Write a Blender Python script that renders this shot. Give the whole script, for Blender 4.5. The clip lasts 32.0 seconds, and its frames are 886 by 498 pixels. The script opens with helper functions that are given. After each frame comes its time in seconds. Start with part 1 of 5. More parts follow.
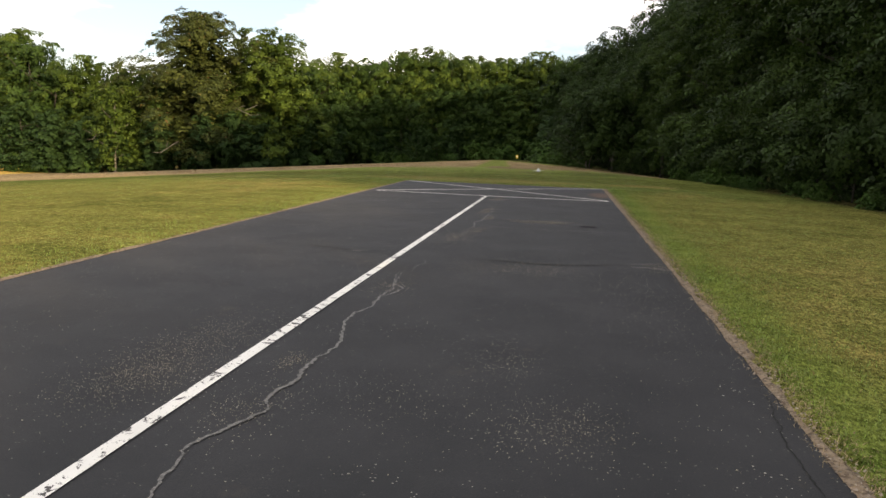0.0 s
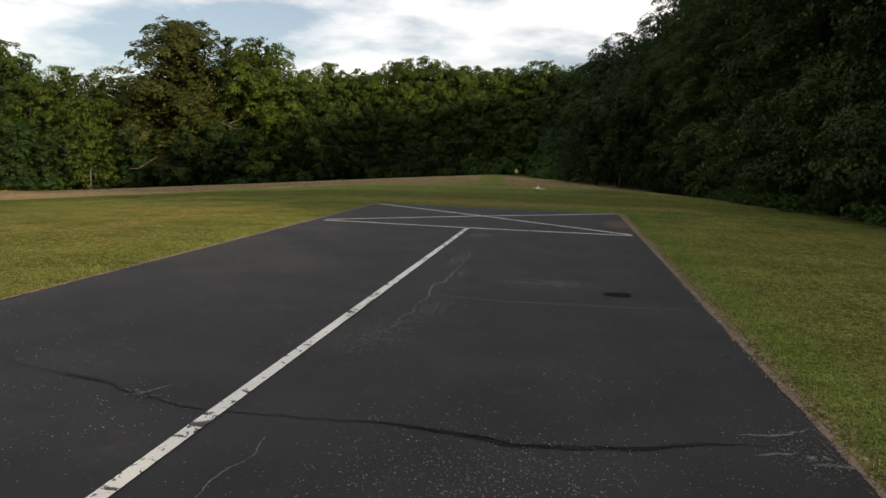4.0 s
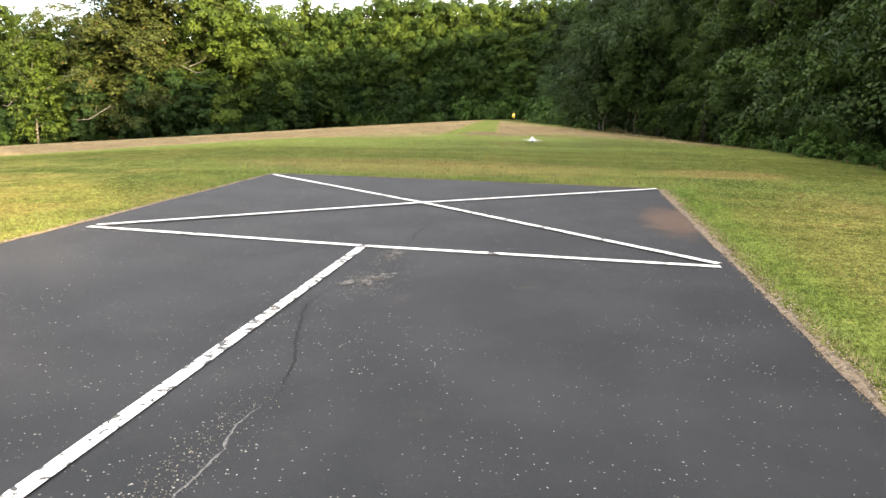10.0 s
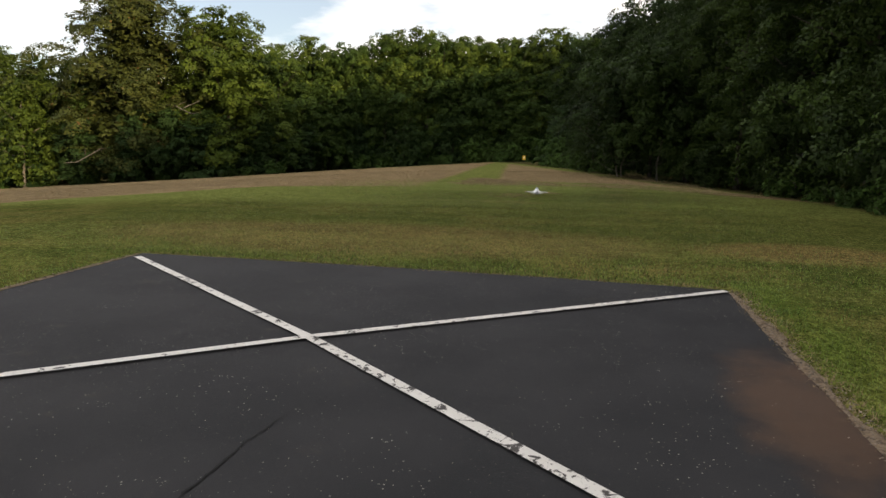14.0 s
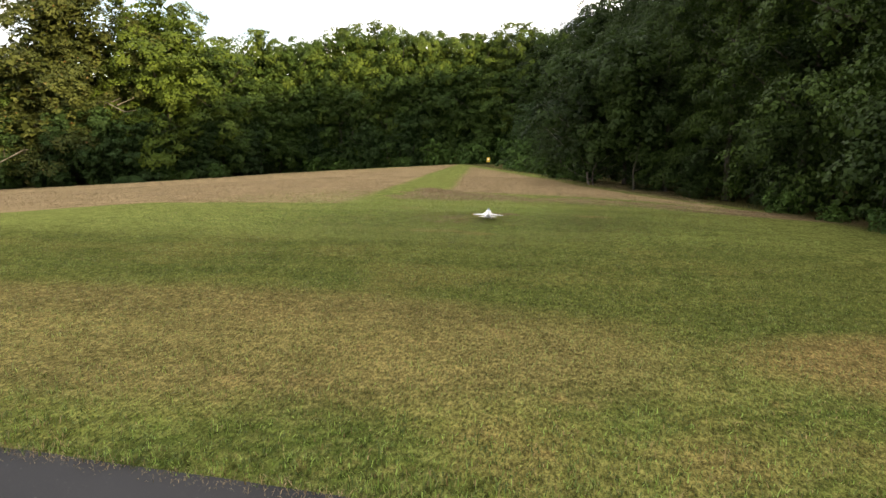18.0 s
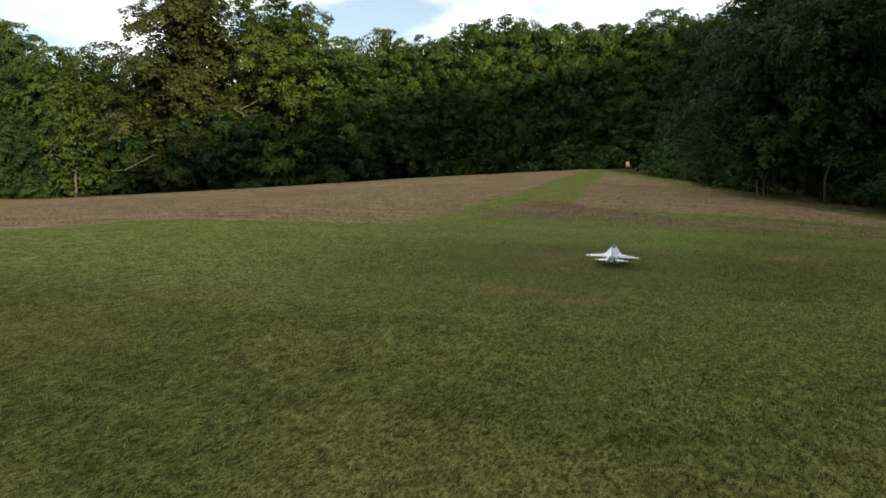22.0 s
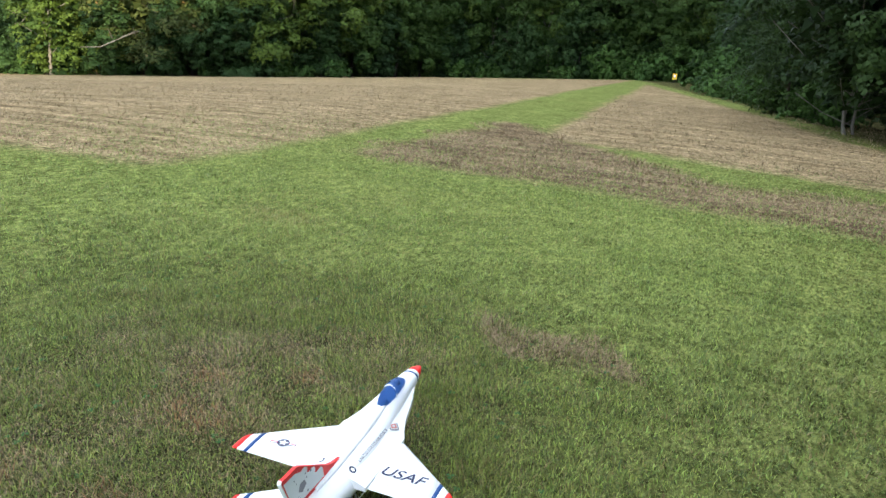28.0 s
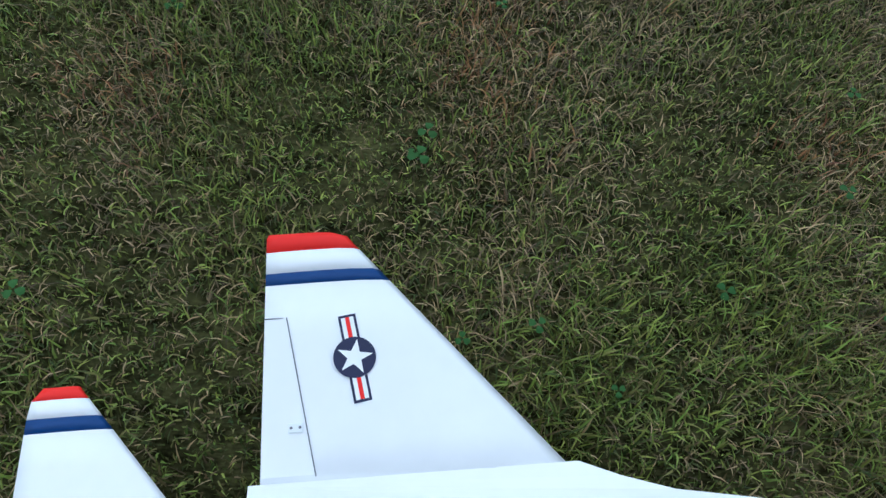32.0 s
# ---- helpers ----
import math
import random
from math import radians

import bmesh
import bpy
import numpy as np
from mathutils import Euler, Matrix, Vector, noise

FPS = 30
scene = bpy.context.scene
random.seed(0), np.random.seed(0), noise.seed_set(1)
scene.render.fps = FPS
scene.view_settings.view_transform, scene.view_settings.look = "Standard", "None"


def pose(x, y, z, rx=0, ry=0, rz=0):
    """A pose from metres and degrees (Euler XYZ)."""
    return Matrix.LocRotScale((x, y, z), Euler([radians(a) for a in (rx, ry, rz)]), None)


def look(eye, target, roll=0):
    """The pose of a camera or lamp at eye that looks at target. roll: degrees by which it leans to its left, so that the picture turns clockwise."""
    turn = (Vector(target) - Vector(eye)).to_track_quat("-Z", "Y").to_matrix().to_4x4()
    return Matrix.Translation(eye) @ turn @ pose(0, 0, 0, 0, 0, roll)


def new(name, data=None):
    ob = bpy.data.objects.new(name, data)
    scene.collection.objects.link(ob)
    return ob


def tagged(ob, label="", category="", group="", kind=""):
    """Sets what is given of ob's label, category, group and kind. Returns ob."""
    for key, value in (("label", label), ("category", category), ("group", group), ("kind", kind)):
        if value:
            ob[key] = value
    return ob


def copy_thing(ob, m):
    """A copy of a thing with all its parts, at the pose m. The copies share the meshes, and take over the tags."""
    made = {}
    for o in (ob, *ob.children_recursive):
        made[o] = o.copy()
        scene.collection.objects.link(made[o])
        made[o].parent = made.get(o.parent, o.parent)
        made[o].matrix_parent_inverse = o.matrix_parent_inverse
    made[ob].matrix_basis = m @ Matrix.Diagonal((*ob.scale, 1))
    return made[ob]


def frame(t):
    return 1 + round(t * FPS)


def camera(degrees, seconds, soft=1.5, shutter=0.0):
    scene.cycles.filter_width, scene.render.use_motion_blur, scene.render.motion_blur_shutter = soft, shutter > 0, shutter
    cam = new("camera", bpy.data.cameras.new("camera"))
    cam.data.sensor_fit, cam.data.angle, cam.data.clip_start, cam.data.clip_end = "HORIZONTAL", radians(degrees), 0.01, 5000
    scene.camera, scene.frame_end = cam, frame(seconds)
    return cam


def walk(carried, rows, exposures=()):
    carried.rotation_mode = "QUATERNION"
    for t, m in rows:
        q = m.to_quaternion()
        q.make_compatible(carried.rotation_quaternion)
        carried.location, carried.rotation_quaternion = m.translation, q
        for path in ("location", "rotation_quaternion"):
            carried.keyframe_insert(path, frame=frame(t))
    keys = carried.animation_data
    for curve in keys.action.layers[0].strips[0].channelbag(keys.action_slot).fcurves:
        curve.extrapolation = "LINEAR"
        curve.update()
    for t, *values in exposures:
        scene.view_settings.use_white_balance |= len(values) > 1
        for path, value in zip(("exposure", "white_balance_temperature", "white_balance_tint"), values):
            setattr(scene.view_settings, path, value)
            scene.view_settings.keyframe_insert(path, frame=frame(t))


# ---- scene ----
cam = camera(65.4, 32.0)
PATH = [
    (0, (0.457, -0.416, 1.586), (0.079, 1.525, 1.283), 1.8),
    (0.5, (0.325, 0.258, 1.610), (-0.059, 2.200, 1.327), 1.9),
    (1, (0.359, 0.942, 1.626), (-0.034, 2.886, 1.365), 2.2),
    (1.5, (0.213, 1.606, 1.648), (-0.190, 3.549, 1.401), 2.1),
    (2, (0.265, 2.344, 1.636), (-0.144, 4.287, 1.392), 2.3),
    (2.5, (0.217, 3.033, 1.629), (-0.193, 4.976, 1.391), 1.9),
    (3, (0.322, 3.725, 1.622), (-0.079, 5.671, 1.394), 2.2),
    (3.5, (0.254, 4.366, 1.645), (-0.139, 6.312, 1.406), 1.9),
    (5.5, (0.073, 7.504, 1.523), (-0.301, 9.440, 1.187), 1.0),
    (6, (0.092, 8.151, 1.529), (-0.281, 10.086, 1.186), 1.2),
    (6.5, (0.027, 8.843, 1.533), (-0.341, 10.775, 1.169), 0.8),
    (7, (0.055, 9.622, 1.515), (-0.301, 11.550, 1.121), 0.9),
    (7.5, (-0.054, 10.370, 1.498), (-0.404, 12.293, 1.074), 0.4),
    (8, (-0.048, 11.146, 1.481), (-0.387, 13.065, 1.031), 0.6),
    (8.5, (-0.130, 11.839, 1.496), (-0.465, 13.755, 1.030), 0.3),
    (9, (-0.097, 12.545, 1.512), (-0.433, 14.461, 1.050), 0.6),
    (9.5, (-0.118, 13.182, 1.540), (-0.481, 15.100, 1.102), 0.4),
    (10, (-0.054, 13.807, 1.570), (-0.438, 15.725, 1.152), 0.6),
    (10.5, (-0.081, 14.421, 1.596), (-0.490, 16.338, 1.198), 0.3),
    (11, (-0.053, 15.030, 1.609), (-0.502, 16.942, 1.230), 0.4),
    (11.5, (-0.085, 15.668, 1.636), (-0.565, 17.577, 1.282), 0.1),
    (12, (-0.101, 16.310, 1.648), (-0.577, 18.223, 1.312), 0.4),
    (12.5, (-0.082, 16.944, 1.665), (-0.541, 18.864, 1.344), 0.4),
    (13, (-0.187, 17.666, 1.650), (-0.620, 19.593, 1.334), 0.7),
    (13.5, (-0.129, 18.394, 1.635), (-0.558, 20.324, 1.330), 0.5),
    (15.5, (-0.224, 20.721, 1.771), (-0.648, 22.651, 1.461), 1.2),
    (16, (-0.234, 21.496, 1.768), (-0.626, 23.432, 1.453), 1.3),
    (16.5, (-0.151, 22.269, 1.772), (-0.526, 24.209, 1.462), 1.3),
    (17, (-0.219, 22.969, 1.784), (-0.585, 24.910, 1.474), 1.1),
    (17.5, (-0.145, 23.713, 1.814), (-0.491, 25.659, 1.507), 0.7),
    (18, (-0.199, 24.379, 1.842), (-0.543, 26.325, 1.536), 0.6),
    (18.5, (-0.175, 25.096, 1.871), (-0.575, 27.033, 1.575), 0.5),
    (19, (-0.464, 25.847, 1.908), (-1.068, 27.737, 1.653), 0.0),
    (19.5, (-0.554, 26.516, 1.919), (-1.349, 28.338, 1.698), 0.6),
    (20, (-0.687, 27.185, 1.896), (-1.591, 28.953, 1.659), 0.3),
    (20.5, (-0.675, 27.991, 1.852), (-1.613, 29.736, 1.580), 0.8),
    (21, (-0.709, 28.921, 1.794), (-1.512, 30.729, 1.498), -0.1),
    (21.5, (-0.602, 29.860, 1.728), (-1.353, 31.689, 1.426), 0.3),
    (22, (-0.705, 30.696, 1.687), (-1.426, 32.537, 1.391), 0.2),
    (22.5, (-0.727, 31.495, 1.665), (-1.426, 33.344, 1.362), 0.5),
    (23, (-0.811, 32.273, 1.638), (-1.485, 34.129, 1.321), -0.1),
    (23.5, (-0.807, 33.049, 1.615), (-1.455, 34.911, 1.277), -0.1),
    (24, (-0.815, 33.796, 1.594), (-1.442, 35.662, 1.241), -0.4),
    (24.5, (-0.854, 34.494, 1.590), (-1.469, 36.362, 1.224), -0.2),
    (25, (-0.811, 35.177, 1.595), (-1.416, 37.045, 1.215), -0.6),
    (25.5, (-0.850, 35.774, 1.619), (-1.452, 37.641, 1.229), -0.3),
    (27.5, (-1.031, 38.243, 1.458), (-1.683, 40.064, 0.951), 0.5),
    (28, (-0.946, 38.739, 1.472), (-1.733, 40.486, 0.900), 3.8),
    (28.5, (-1.183, 39.145, 1.435), (-2.078, 40.810, 0.783), 5.9),
    (29, (-1.202, 39.557, 1.449), (-2.258, 41.063, 0.664), 11.0),
    (29.5, (-1.557, 39.813, 1.410), (-2.727, 41.072, 0.387), 15.6),
    (30, (-1.688, 40.063, 1.213), (-3.022, 40.999, 0.055), 14.0),
    (30.5, (-1.804, 40.304, 1.135), (-3.138, 40.912, -0.225), 14.2),
    (31, (-1.918, 40.361, 0.901), (-3.123, 40.735, -0.650), 10.9),
    (31.5, (-1.985, 40.380, 0.851), (-2.946, 40.535, -0.897), 7.7),
    (32, (-1.986, 40.377, 0.833), (-2.882, 40.495, -0.952), 8.9),
]
EXPOSURES = [(0, 0.76, 7200, 15), (1, 0.14, 7000, 14), (2, -0.01, 7300, 13), (3.5, -0.13, 7200, 13), (5.5, 0.97, 6750, 13), (6, 1.36, 6750, 13), (7, 1.44, 6850, 13.0), (8, 1.81, 6950, 13.0), (9, 2.11, 7050, 13), (10, 2.12, 7050, 13), (11, 1.36, 7050, 13), (12, 0.52, 6900, 14), (13, 0.25, 7050, 15), (16, 0.84, 7450, 15), (17, 1.12, 7400, 15.0), (18.5, 1.4, 7400, 15), (19.2, 1.28, 7150, 14), (20.0, -0.01, 6950, 13), (20.5, -0.18, 6800, 12), (21.0, -0.28, 6750, 12.0), (21.5, 0.12, 6700, 12), (22.0, 0.37, 6616, 11.7), (23, 0.76, 6450, 11), (25, 1.61, 6050, 10), (28, 1.71, 5850, 8), (29.5, 1.31, 5800, 6), (31, 1.21, 5600, 6), (32, 0.62, 5350, 4)]
walk(cam, [(t, look(eye, target, roll)) for t, eye, target, roll in PATH], EXPOSURES)

# ---- sky and sun ----
SUN_ELEVATION, SUN_AZIMUTH = 12.0, 130.0  # azimuth clockwise from +y
world = bpy.data.worlds.new("sky")
scene.world = world
world.use_nodes = True
wt = world.node_tree
for n in list(wt.nodes):
    wt.nodes.remove(n)
w_out = wt.nodes.new("ShaderNodeOutputWorld")
w_bg = wt.nodes.new("ShaderNodeBackground")
w_sky = wt.nodes.new("ShaderNodeTexSky")
w_sky.sky_type, w_sky.sun_disc = "NISHITA", False
w_sky.dust_density, w_sky.ozone_density = 0.3, 3.0
w_sky.sun_elevation, w_sky.sun_rotation = radians(SUN_ELEVATION), radians(SUN_AZIMUTH)
w_co = wt.nodes.new("ShaderNodeTexCoord")
w_map = wt.nodes.new("ShaderNodeMapping")
w_map.inputs["Scale"].default_value = (1.0, 1.0, 3.2)
w_noise = wt.nodes.new("ShaderNodeTexNoise")
w_noise.inputs["Scale"].default_value, w_noise.inputs["Detail"].default_value = 2.6, 7
w_noise.inputs["Roughness"].default_value = 0.55
w_ramp = wt.nodes.new("ShaderNodeValToRGB")
w_ramp.color_ramp.elements[0].color = (0.2, 0.2, 0.2, 1)
w_ramp.color_ramp.elements[0].position, w_ramp.color_ramp.elements[1].position = 0.43, 0.59
w_mix = wt.nodes.new("ShaderNodeMix")
w_mix.data_type = "RGBA"
w_mix.inputs["B"].default_value = (12.6, 12.8, 13.0, 1)
wt.links.new(w_co.outputs["Generated"], w_map.inputs["Vector"])
wt.links.new(w_map.outputs["Vector"], w_noise.inputs["Vector"])
wt.links.new(w_noise.outputs["Fac"], w_ramp.inputs["Fac"])
wt.links.new(w_ramp.outputs["Color"], w_mix.inputs["Factor"])
wt.links.new(w_sky.outputs["Color"], w_mix.inputs["A"])
wt.links.new(w_mix.outputs["Result"], w_bg.inputs["Color"])
wt.links.new(w_bg.outputs["Background"], w_out.inputs["Surface"])
w_bg.inputs["Strength"].default_value = 0.105

sun_data = bpy.data.lights.new("sun", "SUN")
sun_data.energy, sun_data.angle, sun_data.color = 5.0, radians(1.5), (1.0, 0.82, 0.54)
sun = new("sun", sun_data)
_e, _a = radians(SUN_ELEVATION), radians(SUN_AZIMUTH)
sun.matrix_world = look((0, 0, 60), (-math.sin(_a) * math.cos(_e), -math.cos(_a) * math.cos(_e), 60 - math.sin(_e)))


# ---- node helpers ----
class Val:
    """A socket of a material's tree, with arithmetic."""

    def __init__(self, tree, sock):
        self.tree, self.sock = tree, sock

    def op(self, kind, other=None, third=None, clamp=False):
        n = self.tree.nodes.new("ShaderNodeMath")
        n.operation, n.use_clamp = kind, clamp
        for i, v in enumerate((self, other, third)):
            if isinstance(v, Val):
                self.tree.links.new(v.sock, n.inputs[i])
            elif v is not None:
                n.inputs[i].default_value = v
        return Val(self.tree, n.outputs[0])

    def __add__(self, o):
        return self.op("ADD", o)

    def __sub__(self, o):
        return self.op("SUBTRACT", o)

    def __mul__(self, o):
        return self.op("MULTIPLY", o)

    def __neg__(self):
        return self.op("MULTIPLY", -1.0)

    def step(self, lo, hi):
        n = self.tree.nodes.new("ShaderNodeMapRange")
        n.interpolation_type = "SMOOTHSTEP"
        self.tree.links.new(self.sock, n.inputs["Value"])
        n.inputs["From Min"].default_value, n.inputs["From Max"].default_value = lo, hi
        return Val(self.tree, n.outputs["Result"])


class Mat:
    """A node material under way."""

    def __init__(self, name):
        self.mat = bpy.data.materials.new(name)
        self.mat.use_nodes = True
        self.tree = self.mat.node_tree
        self.bsdf = self.tree.nodes["Principled BSDF"]
        self.out = self.tree.nodes["Material Output"]

    def put(self, name, v):
        if isinstance(v, Val):
            self.tree.links.new(v.sock, self.bsdf.inputs[name])
        else:
            self.bsdf.inputs[name].default_value = v
        return self

    def coord(self, kind="Object", scale=(1, 1, 1), turn=0.0):
        if kind == "Position":
            s = self.tree.nodes.new("ShaderNodeNewGeometry").outputs["Position"]
        else:
            s = self.tree.nodes.new("ShaderNodeTexCoord").outputs[kind]
        m = self.tree.nodes.new("ShaderNodeMapping")
        m.inputs["Scale"].default_value = scale
        m.inputs["Rotation"].default_value = (0, 0, radians(turn))
        self.tree.links.new(s, m.inputs["Vector"])
        return m.outputs["Vector"]

    def noise(self, scale, detail=3, rough=0.55, vec=None, warp=0.0):
        n = self.tree.nodes.new("ShaderNodeTexNoise")
        n.inputs["Scale"].default_value, n.inputs["Detail"].default_value = scale, detail
        n.inputs["Roughness"].default_value, n.inputs["Distortion"].default_value = rough, warp
        self.tree.links.new(vec or self.coord("Position"), n.inputs["Vector"])
        return Val(self.tree, n.outputs["Fac"])

    def cells(self, scale, vec=None, out="Distance"):
        n = self.tree.nodes.new("ShaderNodeTexVoronoi")
        n.inputs["Scale"].default_value = scale
        self.tree.links.new(vec or self.coord("Position"), n.inputs["Vector"])
        return Val(self.tree, n.outputs[out])

    def axis(self, i, vec=None):
        n = self.tree.nodes.new("ShaderNodeSeparateXYZ")
        self.tree.links.new(vec or self.coord("Position"), n.inputs[0])
        return Val(self.tree, n.outputs[i])

    def island(self):
        return Val(self.tree, self.tree.nodes.new("ShaderNodeNewGeometry").outputs["Random Per Island"])

    def random(self):
        return Val(self.tree, self.tree.nodes.new("ShaderNodeObjectInfo").outputs["Random"])

    def mix(self, f, a, b):
        n = self.tree.nodes.new("ShaderNodeMix")
        n.data_type = "RGBA"
        for key, v in (("Factor", f), ("A", a), ("B", b)):
            if isinstance(v, Val):
                self.tree.links.new(v.sock, n.inputs[key])
            else:
                n.inputs[key].default_value = (*v, 1) if isinstance(v, tuple) else v
        return Val(self.tree, n.outputs["Result"])

    def bump(self, h, strength, distance):
        n = self.tree.nodes.new("ShaderNodeBump")
        n.inputs["Strength"].default_value, n.inputs["Distance"].default_value = strength, distance
        self.tree.links.new(h.sock, n.inputs["Height"])
        self.tree.links.new(n.outputs["Normal"], self.bsdf.inputs["Normal"])
        return self


# ---- terrain ----
def ramp(v, w):
    """0 below 0, then bending over w metres into a line of slope 1."""
    v = np.maximum(v, 0.0)
    return np.where(v < w, v * v / (2 * w), v - w / 2)


def smooth(a, b, v):
    s = np.clip((v - a) / (b - a), 0, 1)
    return s * s * (3 - 2 * s)


def height(x, y):
    """The ground's height: level round the runway, falling off to both sides and slowly ahead."""
    k = 0.03 + 0.03 * smooth(28, 52, y)
    z = -0.010 * ramp(y - 42, 8) - 0.066 * ramp(-7.5 - x, 8) + 0.085 * ramp(-64 - x, 14) - k * ramp(x - 2.2 + 4.2 * smooth(36, 58, y), 3)
    z = z + 0.051 * np.exp(-((x + 2.0) / 2.5) ** 2 - ((y - 40.6) / 2.5) ** 2)
    return z + 0.02 * smooth(29, 34, y) * (np.sin(x * 0.9 + y * 0.31) + np.sin(y * 0.7 - x * 0.4)) * 0.5


def wood_edge(y):
    """The foot of the east wood, which bends in across the end of the field."""
    return np.interp(y, [0, 20, 26, 32, 42, 49, 53, 57.5, 60.5, 64, 69.5, 80, 97], [11.5, 10.2, 9.2, 8.4, 7.0, 6.0, 4.4, 2.2, 0.5, -0.4, -1.9, -4.6, -8.0])


# ---- materials ----
def plain(name, colour, rough=0.5, metal=0.0, grain=0.0, scale=40.0, coat=0.0):
    m = Mat(name)
    n = m.noise(scale, 4, 0.6, m.coord("Object"))
    dark = tuple(c * (1 - grain) for c in colour)
    m.put("Base Color", m.mix(n.step(0.3, 0.7), dark, colour)).put("Roughness", rough).put("Metallic", metal).put("Coat Weight", coat)
    return m.mat


def make_ground():
    m = Mat("field")
    x, y = m.axis(0), m.axis(1)
    wob = (m.noise(0.5, 4, 0.6) - 0.5) * 2.4
    fine = (m.noise(3.2, 4, 0.65) - 0.5) * 1.0
    edge = wob + fine
    big, mid = m.noise(0.11, 3, 0.5), m.noise(0.55, 4, 0.6)
    blade = m.noise(38.0, 3, 0.7, m.coord("Position", (1, 0.45, 1)))
    tuft = m.noise(7.0, 4, 0.65)
    # mown lawn: greens with dry patches
    green = m.mix(mid.step(0.35, 0.68), (0.059, 0.084, 0.019), (0.118, 0.135, 0.034))
    green = m.mix(tuft.step(0.35, 0.75) * 0.6, green, (0.149, 0.149, 0.051))
    dry = (big * 0.55 + mid * 0.45).step(0.50, 0.63)
    lawn = m.mix(dry * 0.5, green, (0.215, 0.152, 0.062))
    lawn = m.mix(m.noise(1.7, 4, 0.6).step(0.58, 0.72) * 0.45, lawn, (0.220, 0.150, 0.062))
    stripes = m.noise(0.16, 1, 0.3, m.coord("Position", (0.35, 6.0, 1), 8.0))
    lawn = m.mix(stripes.step(0.42, 0.6) * 0.22, lawn, (0.165, 0.161, 0.051))
    # cut field: brown stubble in rows, a mown path, a band of raked hay
    rows = m.noise(1.1, 4, 0.7, m.coord("Position", (0.32, 2.3, 1), 4.0))
    straw = m.mix((rows * 0.6 + tuft * 0.4).step(0.32, 0.68), (0.128, 0.092, 0.050), (0.345, 0.262, 0.150))
    straw = m.mix(tuft.step(0.5, 0.72) * 0.35, straw, (0.15, 0.15, 0.06))
    left_front = (y - 44.0 - (x + 13.0).op("MINIMUM", 0.0) * 0.55 + edge * 0.4).step(-0.4, 0.4)
    left_side = (-(x + 6.9 + (y - 47.0).op("MAXIMUM", 0.0) * 0.1) + edge * 0.3).step(-0.3, 0.3)
    right_side = (x + 4.9 + (y - 53.0) * 0.115 + edge * 0.3).step(-0.3, 0.3)
    right_front = (y + x * 0.25 - 49.6 + edge * 0.5).step(-0.4, 0.4)
    rim_x = (-(y - 40.0) * 0.15 + 7.3).op("MINIMUM", (-(y - 49.0) * 0.5 + 6.0).op("MAXIMUM", -(y - 58.0) * 0.31 + 1.5))
    field = left_front * left_side
    field = field.op("MAXIMUM", right_side * right_front * (rim_x - x + edge * 0.3).step(0.5, 1.1))
    far_rim = (-(y - 103.0) + wob * 1.5).step(-1.5, 1.5)
    hay_low = (y - 46.4 + (x + 4.0) * 0.12 + edge * 0.45).step(-0.3, 0.3)
    hay_top = (-(y - 48.0 + (x + 1.4).op("MINIMUM", 0.0) * 1.1) + edge * 0.5).step(-0.35, 0.35)
    hay_end = (x + 6.0 + edge * 0.5).step(-0.3, 0.3)
    hay = hay_low * hay_top * hay_end
    # lawn colour darker from y 30, lighter again from y 35
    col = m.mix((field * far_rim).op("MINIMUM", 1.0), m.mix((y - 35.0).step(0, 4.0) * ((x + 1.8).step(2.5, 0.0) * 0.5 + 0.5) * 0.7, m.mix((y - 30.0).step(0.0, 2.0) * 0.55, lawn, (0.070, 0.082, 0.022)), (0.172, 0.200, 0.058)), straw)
    col = m.mix(hay, col, m.mix(rows.step(0.3, 0.7), (0.085, 0.060, 0.034), (0.235, 0.175, 0.105)))
    # a raked-off heap beside the aircraft
    px, py = (x + 1.74 + (y - 41.92) * 0.1) * 1.4, (y - 41.92 + (x + 1.74) * 0.12) * 3.4
    heap = (px * px + py * py + edge * 0.35).step(0.62, 0.25)
    col = m.mix(heap * 0.8, col, m.mix(tuft.step(0.35, 0.65), (0.09, 0.065, 0.036), (0.24, 0.18, 0.11)))
    # dry ring of worn grass on the way to the aircraft
    gx, gy = (x + 4.0) * 0.16, (y - 30.5) * 0.42
    worn = (gx * gx + gy * gy + wob * 0.16).step(0.9, 0.35)
    col = m.mix(worn * 0.42, col, (0.22, 0.15, 0.07))
    hx, hy = (x - 3.0) * 0.5, (y - 30.6) * 0.8
    col = m.mix((hx * hx + hy * hy + wob * 0.2).step(1.0, 0.2) * 0.5, col, (0.24, 0.15, 0.07))
    for cx, cy, kx, ky in ((-3.05, 38.3, 1.9, 3.2), (-1.95, 38.1, 1.9, 3.4), (-2.5, 38.35, 2.2, 4.0), (0.5, 42.1, 1.6, 2.6), (-1.5, 39.8, 2.2, 4.0)):
        dx, dy = (x - cx) * kx, (y - cy) * ky
        col = m.mix((dx * dx + dy * dy + fine * 0.9).step(1.0, 0.0) * 0.45, col, (0.27, 0.185, 0.085))
    # thin lawn round the aircraft: soil and shaded gaps between blades, put into colour
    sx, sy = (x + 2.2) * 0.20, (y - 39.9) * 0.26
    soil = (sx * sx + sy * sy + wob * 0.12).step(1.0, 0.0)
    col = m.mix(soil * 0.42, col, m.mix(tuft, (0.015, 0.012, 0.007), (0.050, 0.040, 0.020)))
    # closer in, the dark between the blades is painted stronger
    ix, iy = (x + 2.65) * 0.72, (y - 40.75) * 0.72
